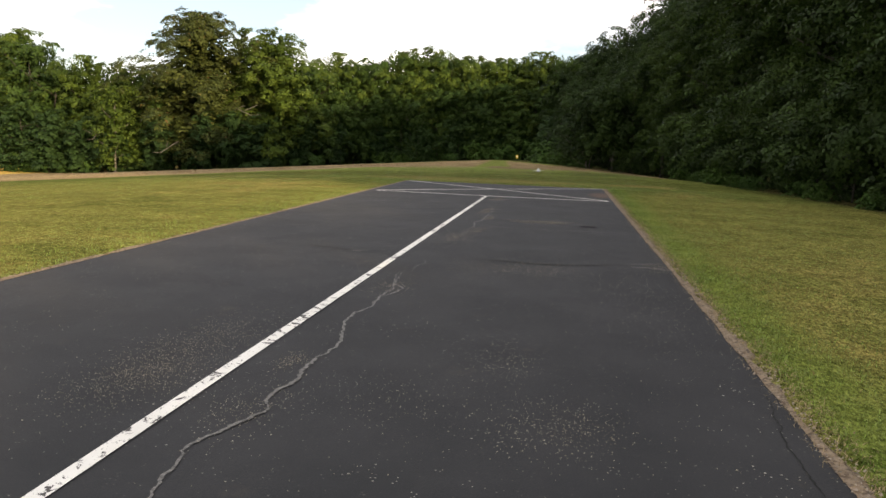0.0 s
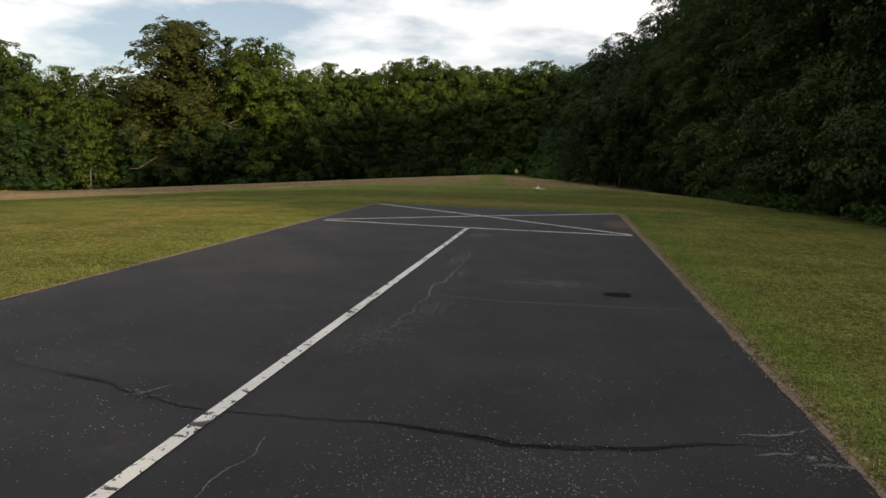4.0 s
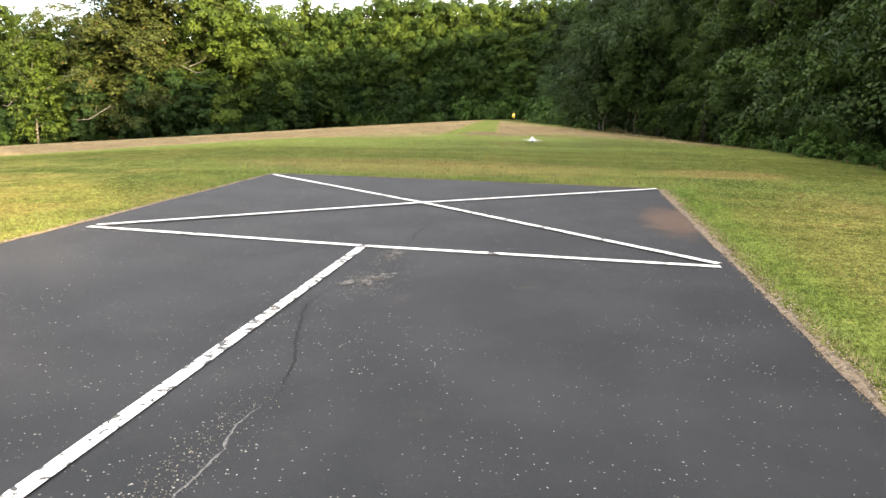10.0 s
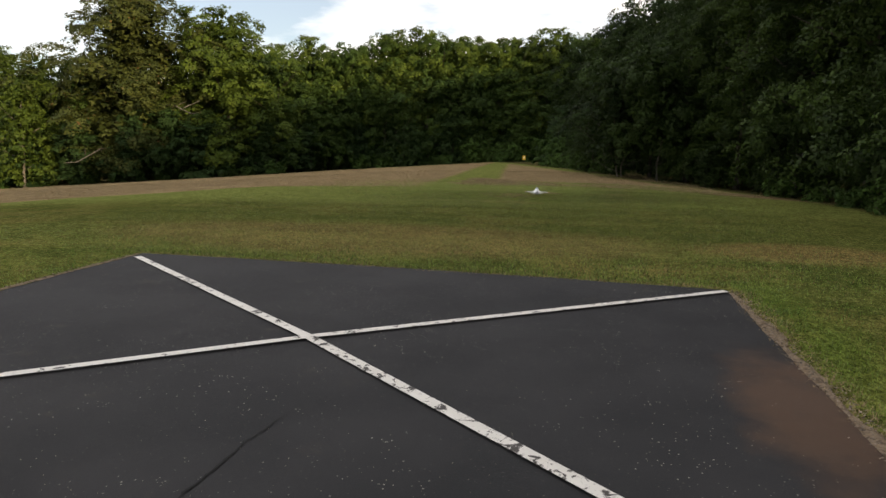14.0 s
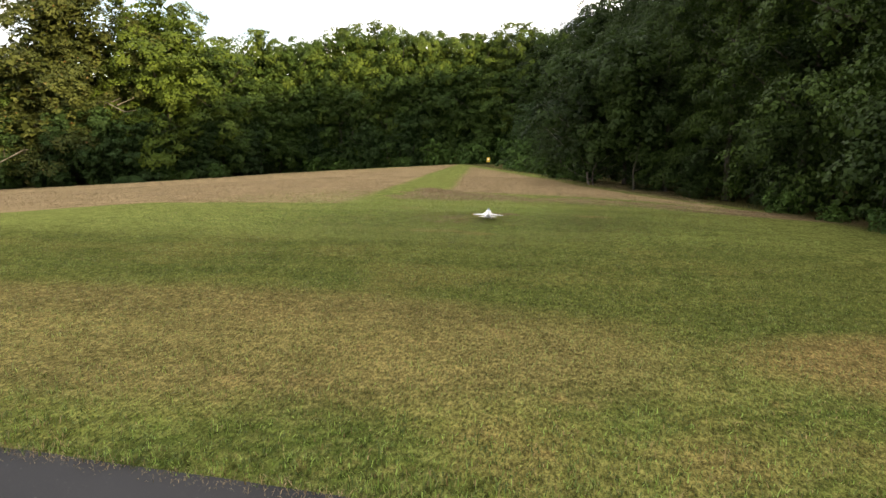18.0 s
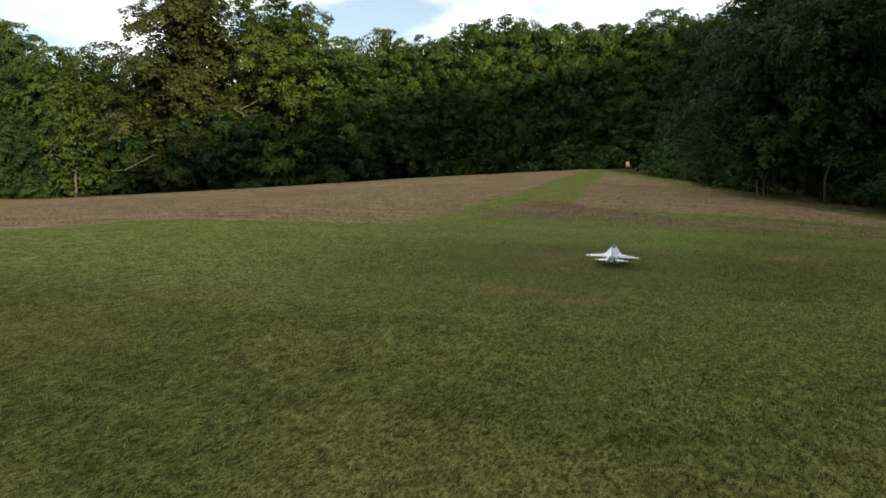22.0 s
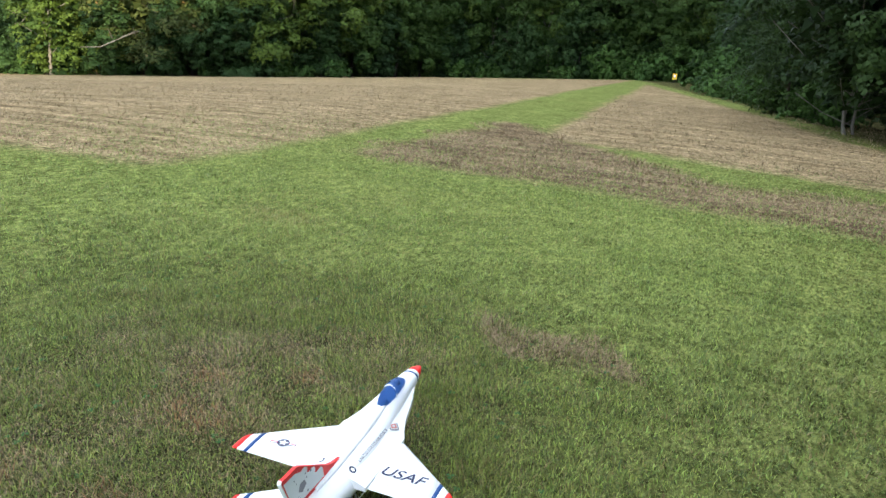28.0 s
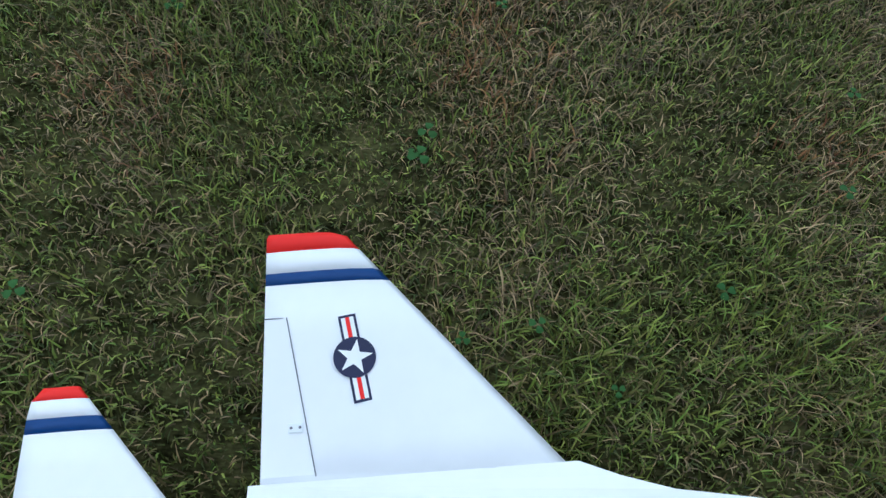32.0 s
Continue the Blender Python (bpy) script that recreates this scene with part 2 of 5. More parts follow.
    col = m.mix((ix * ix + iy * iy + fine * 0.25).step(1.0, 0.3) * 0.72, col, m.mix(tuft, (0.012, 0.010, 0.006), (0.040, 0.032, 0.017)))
    # the lawn beside the runway is yellowed: the sun's gold put into its colour
    col = m.mix((y - 26.5).step(0.5, -2.5) * (mid * 0.4 + 0.08), col, (0.205, 0.165, 0.050))
    # lush band beside the asphalt
    band = (x - 1.90 + y * 0.0195 + fine * 0.12)
    lush = band.step(0.05, 0.18) * band.step(1.0, 0.45) * (y - 28.0).step(0.5, -0.5)
    col = m.mix(lush * 0.45, col, m.mix(tuft, (0.050, 0.105, 0.016), (0.100, 0.165, 0.028)))
    # ripe far field across the dip, litter under the woods
    gold = (-(x + 71.0 + wob)).step(0.0, 2.0)
    col = m.mix(gold, col, m.mix(mid, (0.42, 0.27, 0.07), (0.55, 0.38, 0.11)))
    wood = (x - rim_x + wob * 0.5).step(-0.1, 0.9).op("MAXIMUM", (y - 106.0 + wob).step(-1, 2))
    col = m.mix(wood * 0.85, col, m.mix(tuft, (0.035, 0.035, 0.014), (0.085, 0.07, 0.035)))
    shade = m.mix((blade * 0.6 + m.noise(90.0, 2, 0.6) * 0.4).step(0.36, 0.64), (0.30, 0.30, 0.30), (1.65, 1.65, 1.65))
    mul = m.tree.nodes.new("ShaderNodeMix")
    mul.data_type, mul.blend_type = "RGBA", "MULTIPLY"
    mul.inputs["Factor"].default_value = 1.0
    m.tree.links.new(col.sock, mul.inputs["A"])
    m.tree.links.new(shade.sock, mul.inputs["B"])
    clumps = m.noise(9.0, 4, 0.75, m.coord("Position", (1, 0.7, 1), 8.0)) * 0.75 + m.noise(1.6, 3, 0.6) * 0.25
    worn_in = m.tree.nodes.new("ShaderNodeMix")
    worn_in.data_type, worn_in.blend_type = "RGBA", "MULTIPLY"
    worn_in.inputs["Factor"].default_value = 1.0
    m.tree.links.new(mul.outputs["Result"], worn_in.inputs["A"])
    m.tree.links.new(m.mix(clumps.step(0.34, 0.66), (0.58, 0.60, 0.56), (1.42, 1.38, 1.36)).sock, worn_in.inputs["B"])
    m.put("Base Color", Val(m.tree, worn_in.outputs["Result"])).put("Roughness", 0.95).put("Specular IOR Level", 0.0)
    m.bump(blade * 0.6 + tuft * 0.8 + rows * (field * 1.2 + hay * 2.0), 0.9, 0.05)
    return m.mat


def make_asphalt():
    m = Mat("asphalt")
    grit, patch = m.noise(160.0, 2, 0.7), m.noise(0.9, 5, 0.62)
    base = m.mix(patch.step(0.3, 0.72), (0.018, 0.0190, 0.021), (0.031, 0.0315, 0.0335))
    base = m.mix(grit.step(0.45, 0.7) * 0.5, base, (0.050, 0.049, 0.048))
    worn = m.noise(0.75, 4, 0.7)
    chips = m.cells(30.0).step(0.18, 0.10) * m.cells(30.0, None, "Color").step(0.52, 0.56)
    chips = chips.op("MAXIMUM", m.cells(17.0).step(0.13, 0.08) * m.cells(17.0, None, "Color").step(0.60, 0.62))
    scatter = (worn.step(0.44, 0.62) * 0.9 + 0.1) * m.noise(7.0, 2).step(0.38, 0.55)
    base = m.mix(chips * scatter, base, m.mix(m.noise(9.0), (0.26, 0.23, 0.18), (0.48, 0.46, 0.42)))
    dust = m.noise(1.6, 5, 0.7).step(0.60, 0.76)
    base = m.mix(dust * 0.30, base, (0.09, 0.073, 0.053))
    x, y = m.axis(0), m.axis(1)
    rx, ry = (x - 1.25) * 1.6, (y - 23.6) * 0.62
    rust = (rx * rx + ry * ry + (m.noise(2.5, 4) - 0.5) * 1.4).step(0.9, 0.0)
    base = m.mix(rust * 0.55, base, (0.13, 0.075, 0.045))
    m.put("Base Color", base).put("Roughness", 0.8).put("Specular IOR Level", 0.18)
    m.bump(grit + chips * 1.5 + patch * 3.0, 0.35, 0.006)
    return m.mat


def make_paint():
    m = Mat("line_paint")
    flake = (m.noise(11.0, 5, 0.7, m.coord("Position", (1, 1, 1)), 0.6) * 0.75 + m.noise(1.3, 3, 0.6) * 0.25 + (m.axis(1) - 15.0).step(0.0, 3.0) * 0.035 - (m.axis(1) - 20.5).step(0.0, 0.3) * 0.045).step(0.545, 0.57)
    crackle = m.noise(60.0, 3, 0.7).step(0.63, 0.69) * 0.5
    white = m.mix(m.noise(3.0, 4, 0.6), (0.62, 0.60, 0.55), (0.78, 0.77, 0.73))
    col = m.mix(flake.op("MAXIMUM", crackle), white, (0.055, 0.05, 0.046))
    m.put("Base Color", col).put("Roughness", 0.75)
    m.bump(-flake, 0.4, 0.004)
    return m.mat


def make_leaf(name, dark, light, dead=0.0):
    m = Mat(name)
    r, o = m.island(), m.random()
    clump = m.noise(0.42, 3, 0.55)
    c = m.mix((r * 0.3 + clump.step(0.32, 0.68) * 0.75), dark, light)
    c = m.mix(o * 0.35, c, tuple(v * f for v, f in zip(light, (1.06, 1.05, 0.8))))
    if dead:
        c = m.mix((r * 37.0).op("FRACT").step(1 - dead, 1.0), c, (0.16, 0.09, 0.035))
    m.put("Base Color", c).put("Roughness", 0.62).put("Specular IOR Level", 0.15)
    t = m.tree.nodes.new("ShaderNodeBsdfTranslucent")
    mixer = m.tree.nodes.new("ShaderNodeMixShader")
    mixer.inputs[0].default_value = 0.22
    m.tree.links.new(c.sock, t.inputs["Color"])
    m.tree.links.new(m.bsdf.outputs[0], mixer.inputs[1])
    m.tree.links.new(t.outputs[0], mixer.inputs[2])
    m.tree.links.new(mixer.outputs[0], m.out.inputs["Surface"])
    return m.mat


def make_bark(name, dark, light):
    m = Mat(name)
    n = m.noise(9.0, 5, 0.7, m.coord("Object", (1, 1, 0.22)))
    m.put("Base Color", m.mix(n.step(0.3, 0.7), dark, light)).put("Roughness", 0.9)
    m.bump(n, 0.8, 0.03)
    return m.mat


GROUND, ASPHALT, PAINT = make_ground(), make_asphalt(), make_paint()
LEAF_MID = make_leaf("leaf_mid", (0.017, 0.038, 0.008), (0.054, 0.096, 0.020))
LEAF_WARM = make_leaf("leaf_warm", (0.024, 0.048, 0.007), (0.084, 0.124, 0.019))
LEAF_OLIVE = make_leaf("leaf_olive", (0.023, 0.036, 0.009), (0.074, 0.089, 0.022), 0.02)
# trees standing in shade: part of that darkness is put into the leaf colours
LEAF_DEEP_SHADE = make_leaf("leaf_deep_shade", (0.006, 0.016, 0.004), (0.036, 0.066, 0.013))
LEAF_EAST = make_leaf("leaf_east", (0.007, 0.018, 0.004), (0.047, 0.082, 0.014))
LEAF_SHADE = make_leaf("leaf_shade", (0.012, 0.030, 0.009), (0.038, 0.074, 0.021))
LEAF_BRUSH = make_leaf("leaf_brush", (0.030, 0.068, 0.015), (0.070, 0.130, 0.028))
BARK = make_bark("bark", (0.020, 0.017, 0.013), (0.06, 0.05, 0.04))
BARK_PALE = make_bark("bark_pale", (0.07, 0.064, 0.052), (0.17, 0.155, 0.13))
GRAVEL = Mat("margin_soil")
_g = GRAVEL.cells(55.0, None, "Color")
_c = GRAVEL.mix(GRAVEL.noise(14.0, 5, 0.7).step(0.35, 0.65), (0.075, 0.050, 0.030), (0.22, 0.158, 0.10))
GRAVEL.put("Base Color", GRAVEL.mix(_g.step(0.55, 0.6) * 0.5, _c, (0.27, 0.21, 0.15))).put("Roughness", 0.95)
GRAVEL.bump(GRAVEL.noise(45.0, 4, 0.7), 0.9, 0.02)
GRAVEL = GRAVEL.mat
CRACK_PALE = plain("worn_filler", (0.19, 0.182, 0.172), 0.9, 0, 0.65, 45)
CRACK_DARK = plain("open_crack", (0.003, 0.003, 0.003), 0.95, 0, 0.3, 30)
SCUFF = plain("scuffed_filler", (0.15, 0.14, 0.128), 0.9, 0, 0.75, 22)
WATER_FILM = Mat("damp_asphalt")
WATER_FILM.put("Base Color", WATER_FILM.mix(WATER_FILM.noise(12.0), (0.006, 0.006, 0.0064), (0.011, 0.011, 0.0115))).put("Roughness", 0.85).put("Specular IOR Level", 0.05)
WATER_FILM = WATER_FILM.mat


def part(name, bm, material, parent=None, label="", smooth_faces=False):
    """Link a bmesh as one mesh object, under a thing or a part."""
    me = bpy.data.meshes.new(name)
    bmesh.ops.recalc_face_normals(bm, faces=bm.faces)
    bm.to_mesh(me)
    bm.free()
    me.materials.append(material)
    if smooth_faces:
        for p in me.polygons:
            p.use_smooth = True
    ob = new(name, me)
    ob.parent = parent
    return tagged(ob, label)


def sheet(name, verts, faces, material, parent=None):
    me = bpy.data.meshes.new(name)
    me.from_pydata(verts, [], faces)
    me.materials.append(material)
    ob = new(name, me)
    ob.parent = parent
    return ob


# ---- ground ----
def spread(points):
    """Coordinates from stretches (start, end, step)."""
    out = []
    for a, b, s in points:
        out += list(np.arange(a, b, s))
    return np.array(out + [points[-1][1]])


gx = spread([(-2400, -400, 250), (-400, -120, 40), (-120, -40, 5), (-40, -12, 1.5), (-12, 6, 0.5), (6, 20, 1.0), (20, 100, 8), (100, 400, 40), (400, 2400, 250)])
gy = spread([(-2400, -300, 250), (-300, -40, 30), (-40, -4, 3), (-4, 60, 0.5), (60, 125, 2.5), (125, 400, 25), (400, 2400, 250)])
GX, GY = np.meshgrid(gx, gy)
GZ = height(np.clip(GX, -150, 40), np.clip(GY, -60, 180)) - 0.0
on_runway = (GX > -5.2 - 0.052 * GY - 0.1) & (GX < 1.90 - 0.0195 * GY + 0.1) & (GY < 27.9) & (GY > -40)
GZ = np.where(on_runway, -0.05, GZ)
nx, ny = len(gx), len(gy)
idx = np.arange(nx * ny).reshape(ny, nx)
faces = np.stack([idx[:-1, :-1], idx[:-1, 1:], idx[1:, 1:], idx[1:, :-1]], -1).reshape(-1, 4)
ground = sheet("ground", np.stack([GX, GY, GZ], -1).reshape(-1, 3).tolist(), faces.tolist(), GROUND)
for p in ground.data.polygons:
    p.use_smooth = True
tagged(ground, "mown green lawn running into a brown cut hay field", "ground", kind="structure")

# ---- runway ----
R_EDGE = lambda y: 1.90 - 0.0195 * y  # noqa: E731
L_EDGE = lambda y: -5.2 - 0.052 * y  # noqa: E731


def jag(s, seed, amount):
    return amount * (noise.noise((s * 1.7, seed, 0)) + 0.5 * noise.noise((s * 6.0, seed, 3)))


def far_edge(u):
    """The runway's end from its left corner (0) to its right (1)."""
    return 27.85 - 0.5 * u + 0.12 * math.sin(u * 3.1)


ys = np.concatenate([np.arange(-40, 0, 1.0), np.arange(0, 27.0, 0.12)])
verts, faces = [], []
cols = 13
for y in ys:
    a, b = L_EDGE(y) + jag(y, 1, 0.035), R_EDGE(y) + jag(y, 5, 0.035)
    for i in range(cols):
        u = i / (cols - 1)
        verts.append((a + (b - a) * u, y + u * 0.0, 0.004 * noise.noise((u * 9, y * 0.5, 2))))
a, b = L_EDGE(27.85), R_EDGE(27.35)
for i in range(cols):
    u = i / (cols - 1)
    verts.append((a + (b - a) * u, far_edge(u) + jag(u * 8, 9, 0.04), 0.0))
n_rows = len(ys) + 1
for r in range(n_rows - 1):
    for c in range(cols - 1):
        i = r * cols + c
        faces.append((i, i + 1, i + 1 + cols, i + cols))
rim = [r * cols for r in range(n_rows)] + [(n_rows - 1) * cols + c for c in range(1, cols)] + [r * cols + cols - 1 for r in range(n_rows - 2, -1, -1)]
base = len(verts)
verts += [(verts[i][0], verts[i][1], -0.09) for i in rim]
for k in range(len(rim) - 1):
    faces.append((rim[k], rim[k + 1], base + k + 1, base + k))
runway = tagged(sheet("runway", verts, faces, ASPHALT), "dark worn asphalt model airfield runway with flaked white lines", "runway", kind="structure")

# bare margin along the edges
def margin(name, line, lo, hi, width, seed, side):
    v, f = [], []
    for k, y in enumerate(np.arange(lo, hi, 0.15)):
        x = line(y)
        w = width * (0.45 + 1.7 * abs(noise.noise((y * 0.8, seed, 1))) + 0.6 * noise.noise((y * 5, seed, 4)))
        for u, z in ((-0.25, 0.006), (0.4, 0.016), (1.0, -0.012)):
            v.append((x + side * w * u, y, z + 0.006 * noise.noise((y * 4, u * 3, seed))))
        if k:
            i = 3 * k
            f += [(i - 3, i - 2, i + 1, i), (i - 2, i - 1, i + 2, i + 1)]
    return tagged(sheet(name, v, f, GRAVEL), "strip of bare soil and gravel along the asphalt edge", "soil margin", kind="structure")


margin("margin_east", R_EDGE, -12, 27.3, 0.10, 3, 1)
def pebbles(label, line, lo, hi, width, seed, side, n):
    """Small angular stones lying on a soil margin, as one mesh."""
    rng = np.random.default_rng(seed)
    y = rng.uniform(lo, hi, n)
    x = line(y) + side * width * (rng.normal(0.40, 0.40, n))
    size = rng.uniform(0.003, 0.010, n) * np.where(rng.random(n) < 0.08, 1.7, 1.0)
    corner = unit_stone[None] * size[:, None, None] * rng.uniform(0.6, 1.3, (n, 6, 1)) * np.array([1.0, 1.0, 0.7])
    v = (corner + np.stack([x, y, np.full(n, 0.012)], -1)[:, None]).reshape(-1, 3)
    f = (np.arange(n)[:, None, None] * 6 + np.array([(0, 2, 4), (2, 1, 4), (1, 3, 4), (3, 0, 4), (2, 0, 5), (1, 2, 5), (3, 1, 5), (0, 3, 5)])[None]).reshape(-1, 3)
    return tagged(sheet("gravel", v.tolist(), f.tolist(), STONE), label, "gravel", kind="stuff")


unit_stone = np.array([(1, 0, 0), (-1, 0, 0), (0, 1, 0), (0, -1, 0), (0, 0, 1), (0, 0, -1)], float)
STONE = Mat("margin_stone")
STONE.put("Base Color", STONE.mix(STONE.island(), (0.07, 0.055, 0.042), (0.34, 0.28, 0.215))).put("Roughness", 0.9)
STONE = STONE.mat
pebbles("small stones and grit on the soil beside the asphalt", R_EDGE, 0, 27.3, 0.11, 51, 1, 4200)
pebbles("small stones and grit on the far soil margin", L_EDGE, 2, 27.6, 0.09, 52, -1, 1800)
margin("margin_west", L_EDGE, -12, 27.8, 0.085, 8, -1)


def ribbon(points, width, z, jitter=0.0, seed=0, taper=False):
    """A flat strip along a line on the ground."""
    bm = bmesh.new()
    pts, fine = [Vector((*p, z)) for p in points], []
    for a, b in zip(pts, pts[1:]):
        k = max(1, int((b - a).length / (0.022 if jitter else 0.6)))
        fine += [a.lerp(b, i / k) for i in range(k)]
    fine.append(pts[-1])
    row = []
    for i, p in enumerate(fine):
        d = (fine[min(i + 1, len(fine) - 1)] - fine[max(i - 1, 0)]).normalized()
        side = Vector((-d.y, d.x, 0))
        off = side * jitter * (noise.noise((p.x * 3 + seed, p.y * 3, 0)) + 0.7 * noise.noise((p.x * 11, p.y * 11, seed)) + 0.4 * noise.noise((p.x * 31, p.y * 31, seed)))
        w = width * (1 + (0.7 * noise.noise((p.x * 5, p.y * 5, seed + 7)) if jitter else 0))
        if taper:
            w *= min(1, 0.25 + 3 * min(i, len(fine) - 1 - i) / len(fine))
        rag = [w * (0.5 + (0.45 * noise.noise((p.x * 24 + 9 * e, p.y * 24, seed)) + 0.3 * noise.noise((p.x * 60, p.y * 60 + 5 * e, seed)) if jitter else 0)) for e in (-1, 1)]
        row.append((bm.verts.new(p + off + side * rag[0]), bm.verts.new(p + off - side * rag[1])))
    for (a, b), (c, d) in zip(row, row[1:]):
        bm.faces.new((a, b, d, c))
    return bm


LINES = (("centre_line", [(-1.36, -12), (-2.375, 20.85)], 0.098, 0.0085),
         ("cross_line", [(-6.02, 21.2), (-2.37, 20.92), (1.33, 20.82)], 0.10, 0.0125),
         ("diagonal_line", [(-6.48, 27.5), (-2.48, 24.3), (1.33, 20.94)], 0.10, 0.0165),
         ("diagonal_line", [(-5.98, 21.3), (-2.48, 24.3), (1.33, 27.2)], 0.10, 0.0205))
for name, pts, w, z in LINES:
    tagged(part(name, ribbon(pts, w, z), PAINT), "flaked white painted line on the asphalt", "painted line", group="runway lines", kind="structure")

CRACKS = ((CRACK_PALE, 0.027, [(-1.20, 1.5), (-1.30, 2.13), (-1.36, 2.25), (-1.40, 2.45), (-1.45, 2.57), (-1.40, 2.76), (-1.33, 3.01), (-1.27, 3.17), (-1.34, 3.32), (-1.35, 3.50), (-1.31, 3.76), (-1.36, 3.88), (-1.33, 4.34), (-1.33, 4.65), (-1.41, 4.88), (-1.50, 5.24), (-1.53, 5.55), (-1.44, 5.86), (-1.51, 6.30), (-1.45, 6.71), (-1.60, 7.25), (-1.63, 7.43), (-1.60, 7.71)]),
          (CRACK_PALE, 0.020, [(-1.49, 6.23), (-1.42, 6.47), (-1.37, 6.73), (-1.52, 7.00), (-1.56, 7.25), (-1.56, 7.48)]),
          (CRACK_PALE, 0.010, [(-1.51, 7.83), (-1.55, 8.08), (-1.53, 8.28), (-1.50, 8.39), (-1.55, 8.68)]),
          (CRACK_DARK, 0.010, [(-4.40, 9.54), (-4.09, 9.48), (-3.47, 9.32), (-3.05, 9.24), (-2.83, 9.14), (-2.28, 8.94), (-1.92, 8.94), (-1.58, 8.95), (-1.20, 9.00), (-0.95, 9.02), (-0.58, 8.98), (-0.33, 8.94), (-0.09, 8.89), (0.21, 8.95), (0.58, 9.03), (0.97, 9.19), (1.12, 9.22), (1.35, 9.27)]),
          (CRACK_DARK, 0.034, [(-0.95, 9.02), (-0.58, 8.98), (-0.33, 8.94), (-0.09, 8.89), (0.21, 8.95), (0.58, 9.03), (0.97, 9.19), (1.12, 9.22)]),
          (CRACK_DARK, 0.030, [(-3.47, 9.32), (-3.25, 9.27), (-3.05, 9.24)]),
          (CRACK_PALE, 0.024, [(1.17, 9.39), (1.39, 9.44), (1.65, 9.62)]),
          (CRACK_PALE, 0.018, [(1.20, 9.11), (1.34, 9.14), (1.48, 9.20)]),
          (CRACK_PALE, 0.018, [(-2.75, 9.01), (-2.63, 9.13), (-2.54, 9.32)]),
          (CRACK_PALE, 0.016, [(-2.83, 9.14), (-2.67, 9.04), (-2.49, 9.06)]),
          (CRACK_PALE, 0.020, [(-1.52, 12.96), (-1.29, 12.97), (-0.93, 12.91), (-0.60, 12.87), (-0.24, 12.90), (0.00, 12.92), (0.21, 12.97), (0.56, 12.95), (0.82, 12.99), (1.03, 13.02), (1.30, 13.04), (1.47, 13.08)]),
          (CRACK_PALE, 0.012, [(-1.52, 11.3), (-1.52, 11.58), (-1.57, 11.76), (-1.51, 11.97), (-1.57, 12.40)]),
          (CRACK_PALE, 0.020, [(-1.57, 12.40), (-1.53, 12.54), (-1.51, 12.72), (-1.52, 12.96), (-1.59, 13.27), (-1.62, 13.58), (-1.51, 13.97), (-1.54, 14.26), (-1.57, 15.08), (-1.57, 15.5)]),
          (CRACK_PALE, 0.014, [(-1.57, 15.4), (-1.59, 15.67), (-1.60, 15.76), (-1.56, 15.86), (-1.59, 16.07), (-1.59, 16.46), (-1.65, 16.67), (-1.64, 16.93)]),
          (CRACK_DARK, 0.010, [(-1.64, 16.93), (-1.63, 17.13), (-1.72, 17.54), (-1.88, 17.95), (-2.05, 18.45), (-2.13, 18.75), (-2.10, 19.2)]),
          (CRACK_DARK, 0.010, [(-1.86, 20.53), (-1.92, 21.14), (-1.99, 21.88), (-2.01, 22.31), (-1.9, 22.9)]),
          (CRACK_DARK, 0.008, [(1.62, 2.6), (1.68, 3.0), (1.66, 3.5), (1.74, 4.1), (1.72, 4.6)]))
for k, (mat, w, pts) in enumerate(CRACKS):
    tagged(part("crack", ribbon(pts, w * (0.9 if mat is CRACK_PALE else 1.35), 0.0055, 0.030, k * 3.1, True), mat), "pale filled crack in the asphalt" if mat is CRACK_PALE else "dark open crack in the asphalt", "crack", group="runway cracks", kind="structure")


def blot(cx, cy, rx, ry, seed, z, rough=0.35):
    bm = bmesh.new()
    mid = bm.verts.new((cx, cy, z))
    ring = []
    for i in range(48):
        a = i * math.tau / 48
        r = 1 + rough * noise.noise((math.cos(a) * 2 + seed, math.sin(a) * 2, seed)) + 0.5 * rough * noise.noise((math.cos(a) * 6, math.sin(a) * 6, seed))
        ring.append(bm.verts.new((cx + rx * r * math.cos(a), cy + ry * r * math.sin(a), z)))
    for a, b in zip(ring, ring[1:] + ring[:1]):
        bm.faces.new((mid, a, b))
    return bm


tagged(part("damp_spot", blot(0.68, 13.72, 0.17, 0.13, 4, 0.0075, 0.8), WATER_FILM), "dark damp spot in a dip of the asphalt", "damp spot", kind="structure")
for cx, cy, rx, ry, s in ((-1.90, 19.55, 0.14, 0.22, 2), (-1.75, 19.72, 0.07, 0.10, 5), (-1.94, 20.68, 0.07, 0.20, 7), (1.60, 9.12, 0.10, 0.10, 9), (-2.62, 9.10, 0.10, 0.07, 3)):
    for j in range(7):
        q = random.Random(s * 13 + j)
        tagged(part("scuff", blot(cx + rx * q.uniform(-1, 1), cy + ry * q.uniform(-1, 1), rx * q.uniform(0.12, 0.45), ry * q.uniform(0.1, 0.35), s + j, 0.007 + 0.0002 * j, 0.9), SCUFF), "pale scuffed patch of worn asphalt", "worn patch", group="scuffed patches", kind="structure")

# light chips and dry clippings strewn over the asphalt
CHIP = Mat("pale_chips")
_r = CHIP.island()
CHIP.put("Base Color", CHIP.mix(_r, (0.09, 0.075, 0.052), (0.36, 0.32, 0.25))).put("Roughness", 0.85)
CHIP = CHIP.mat


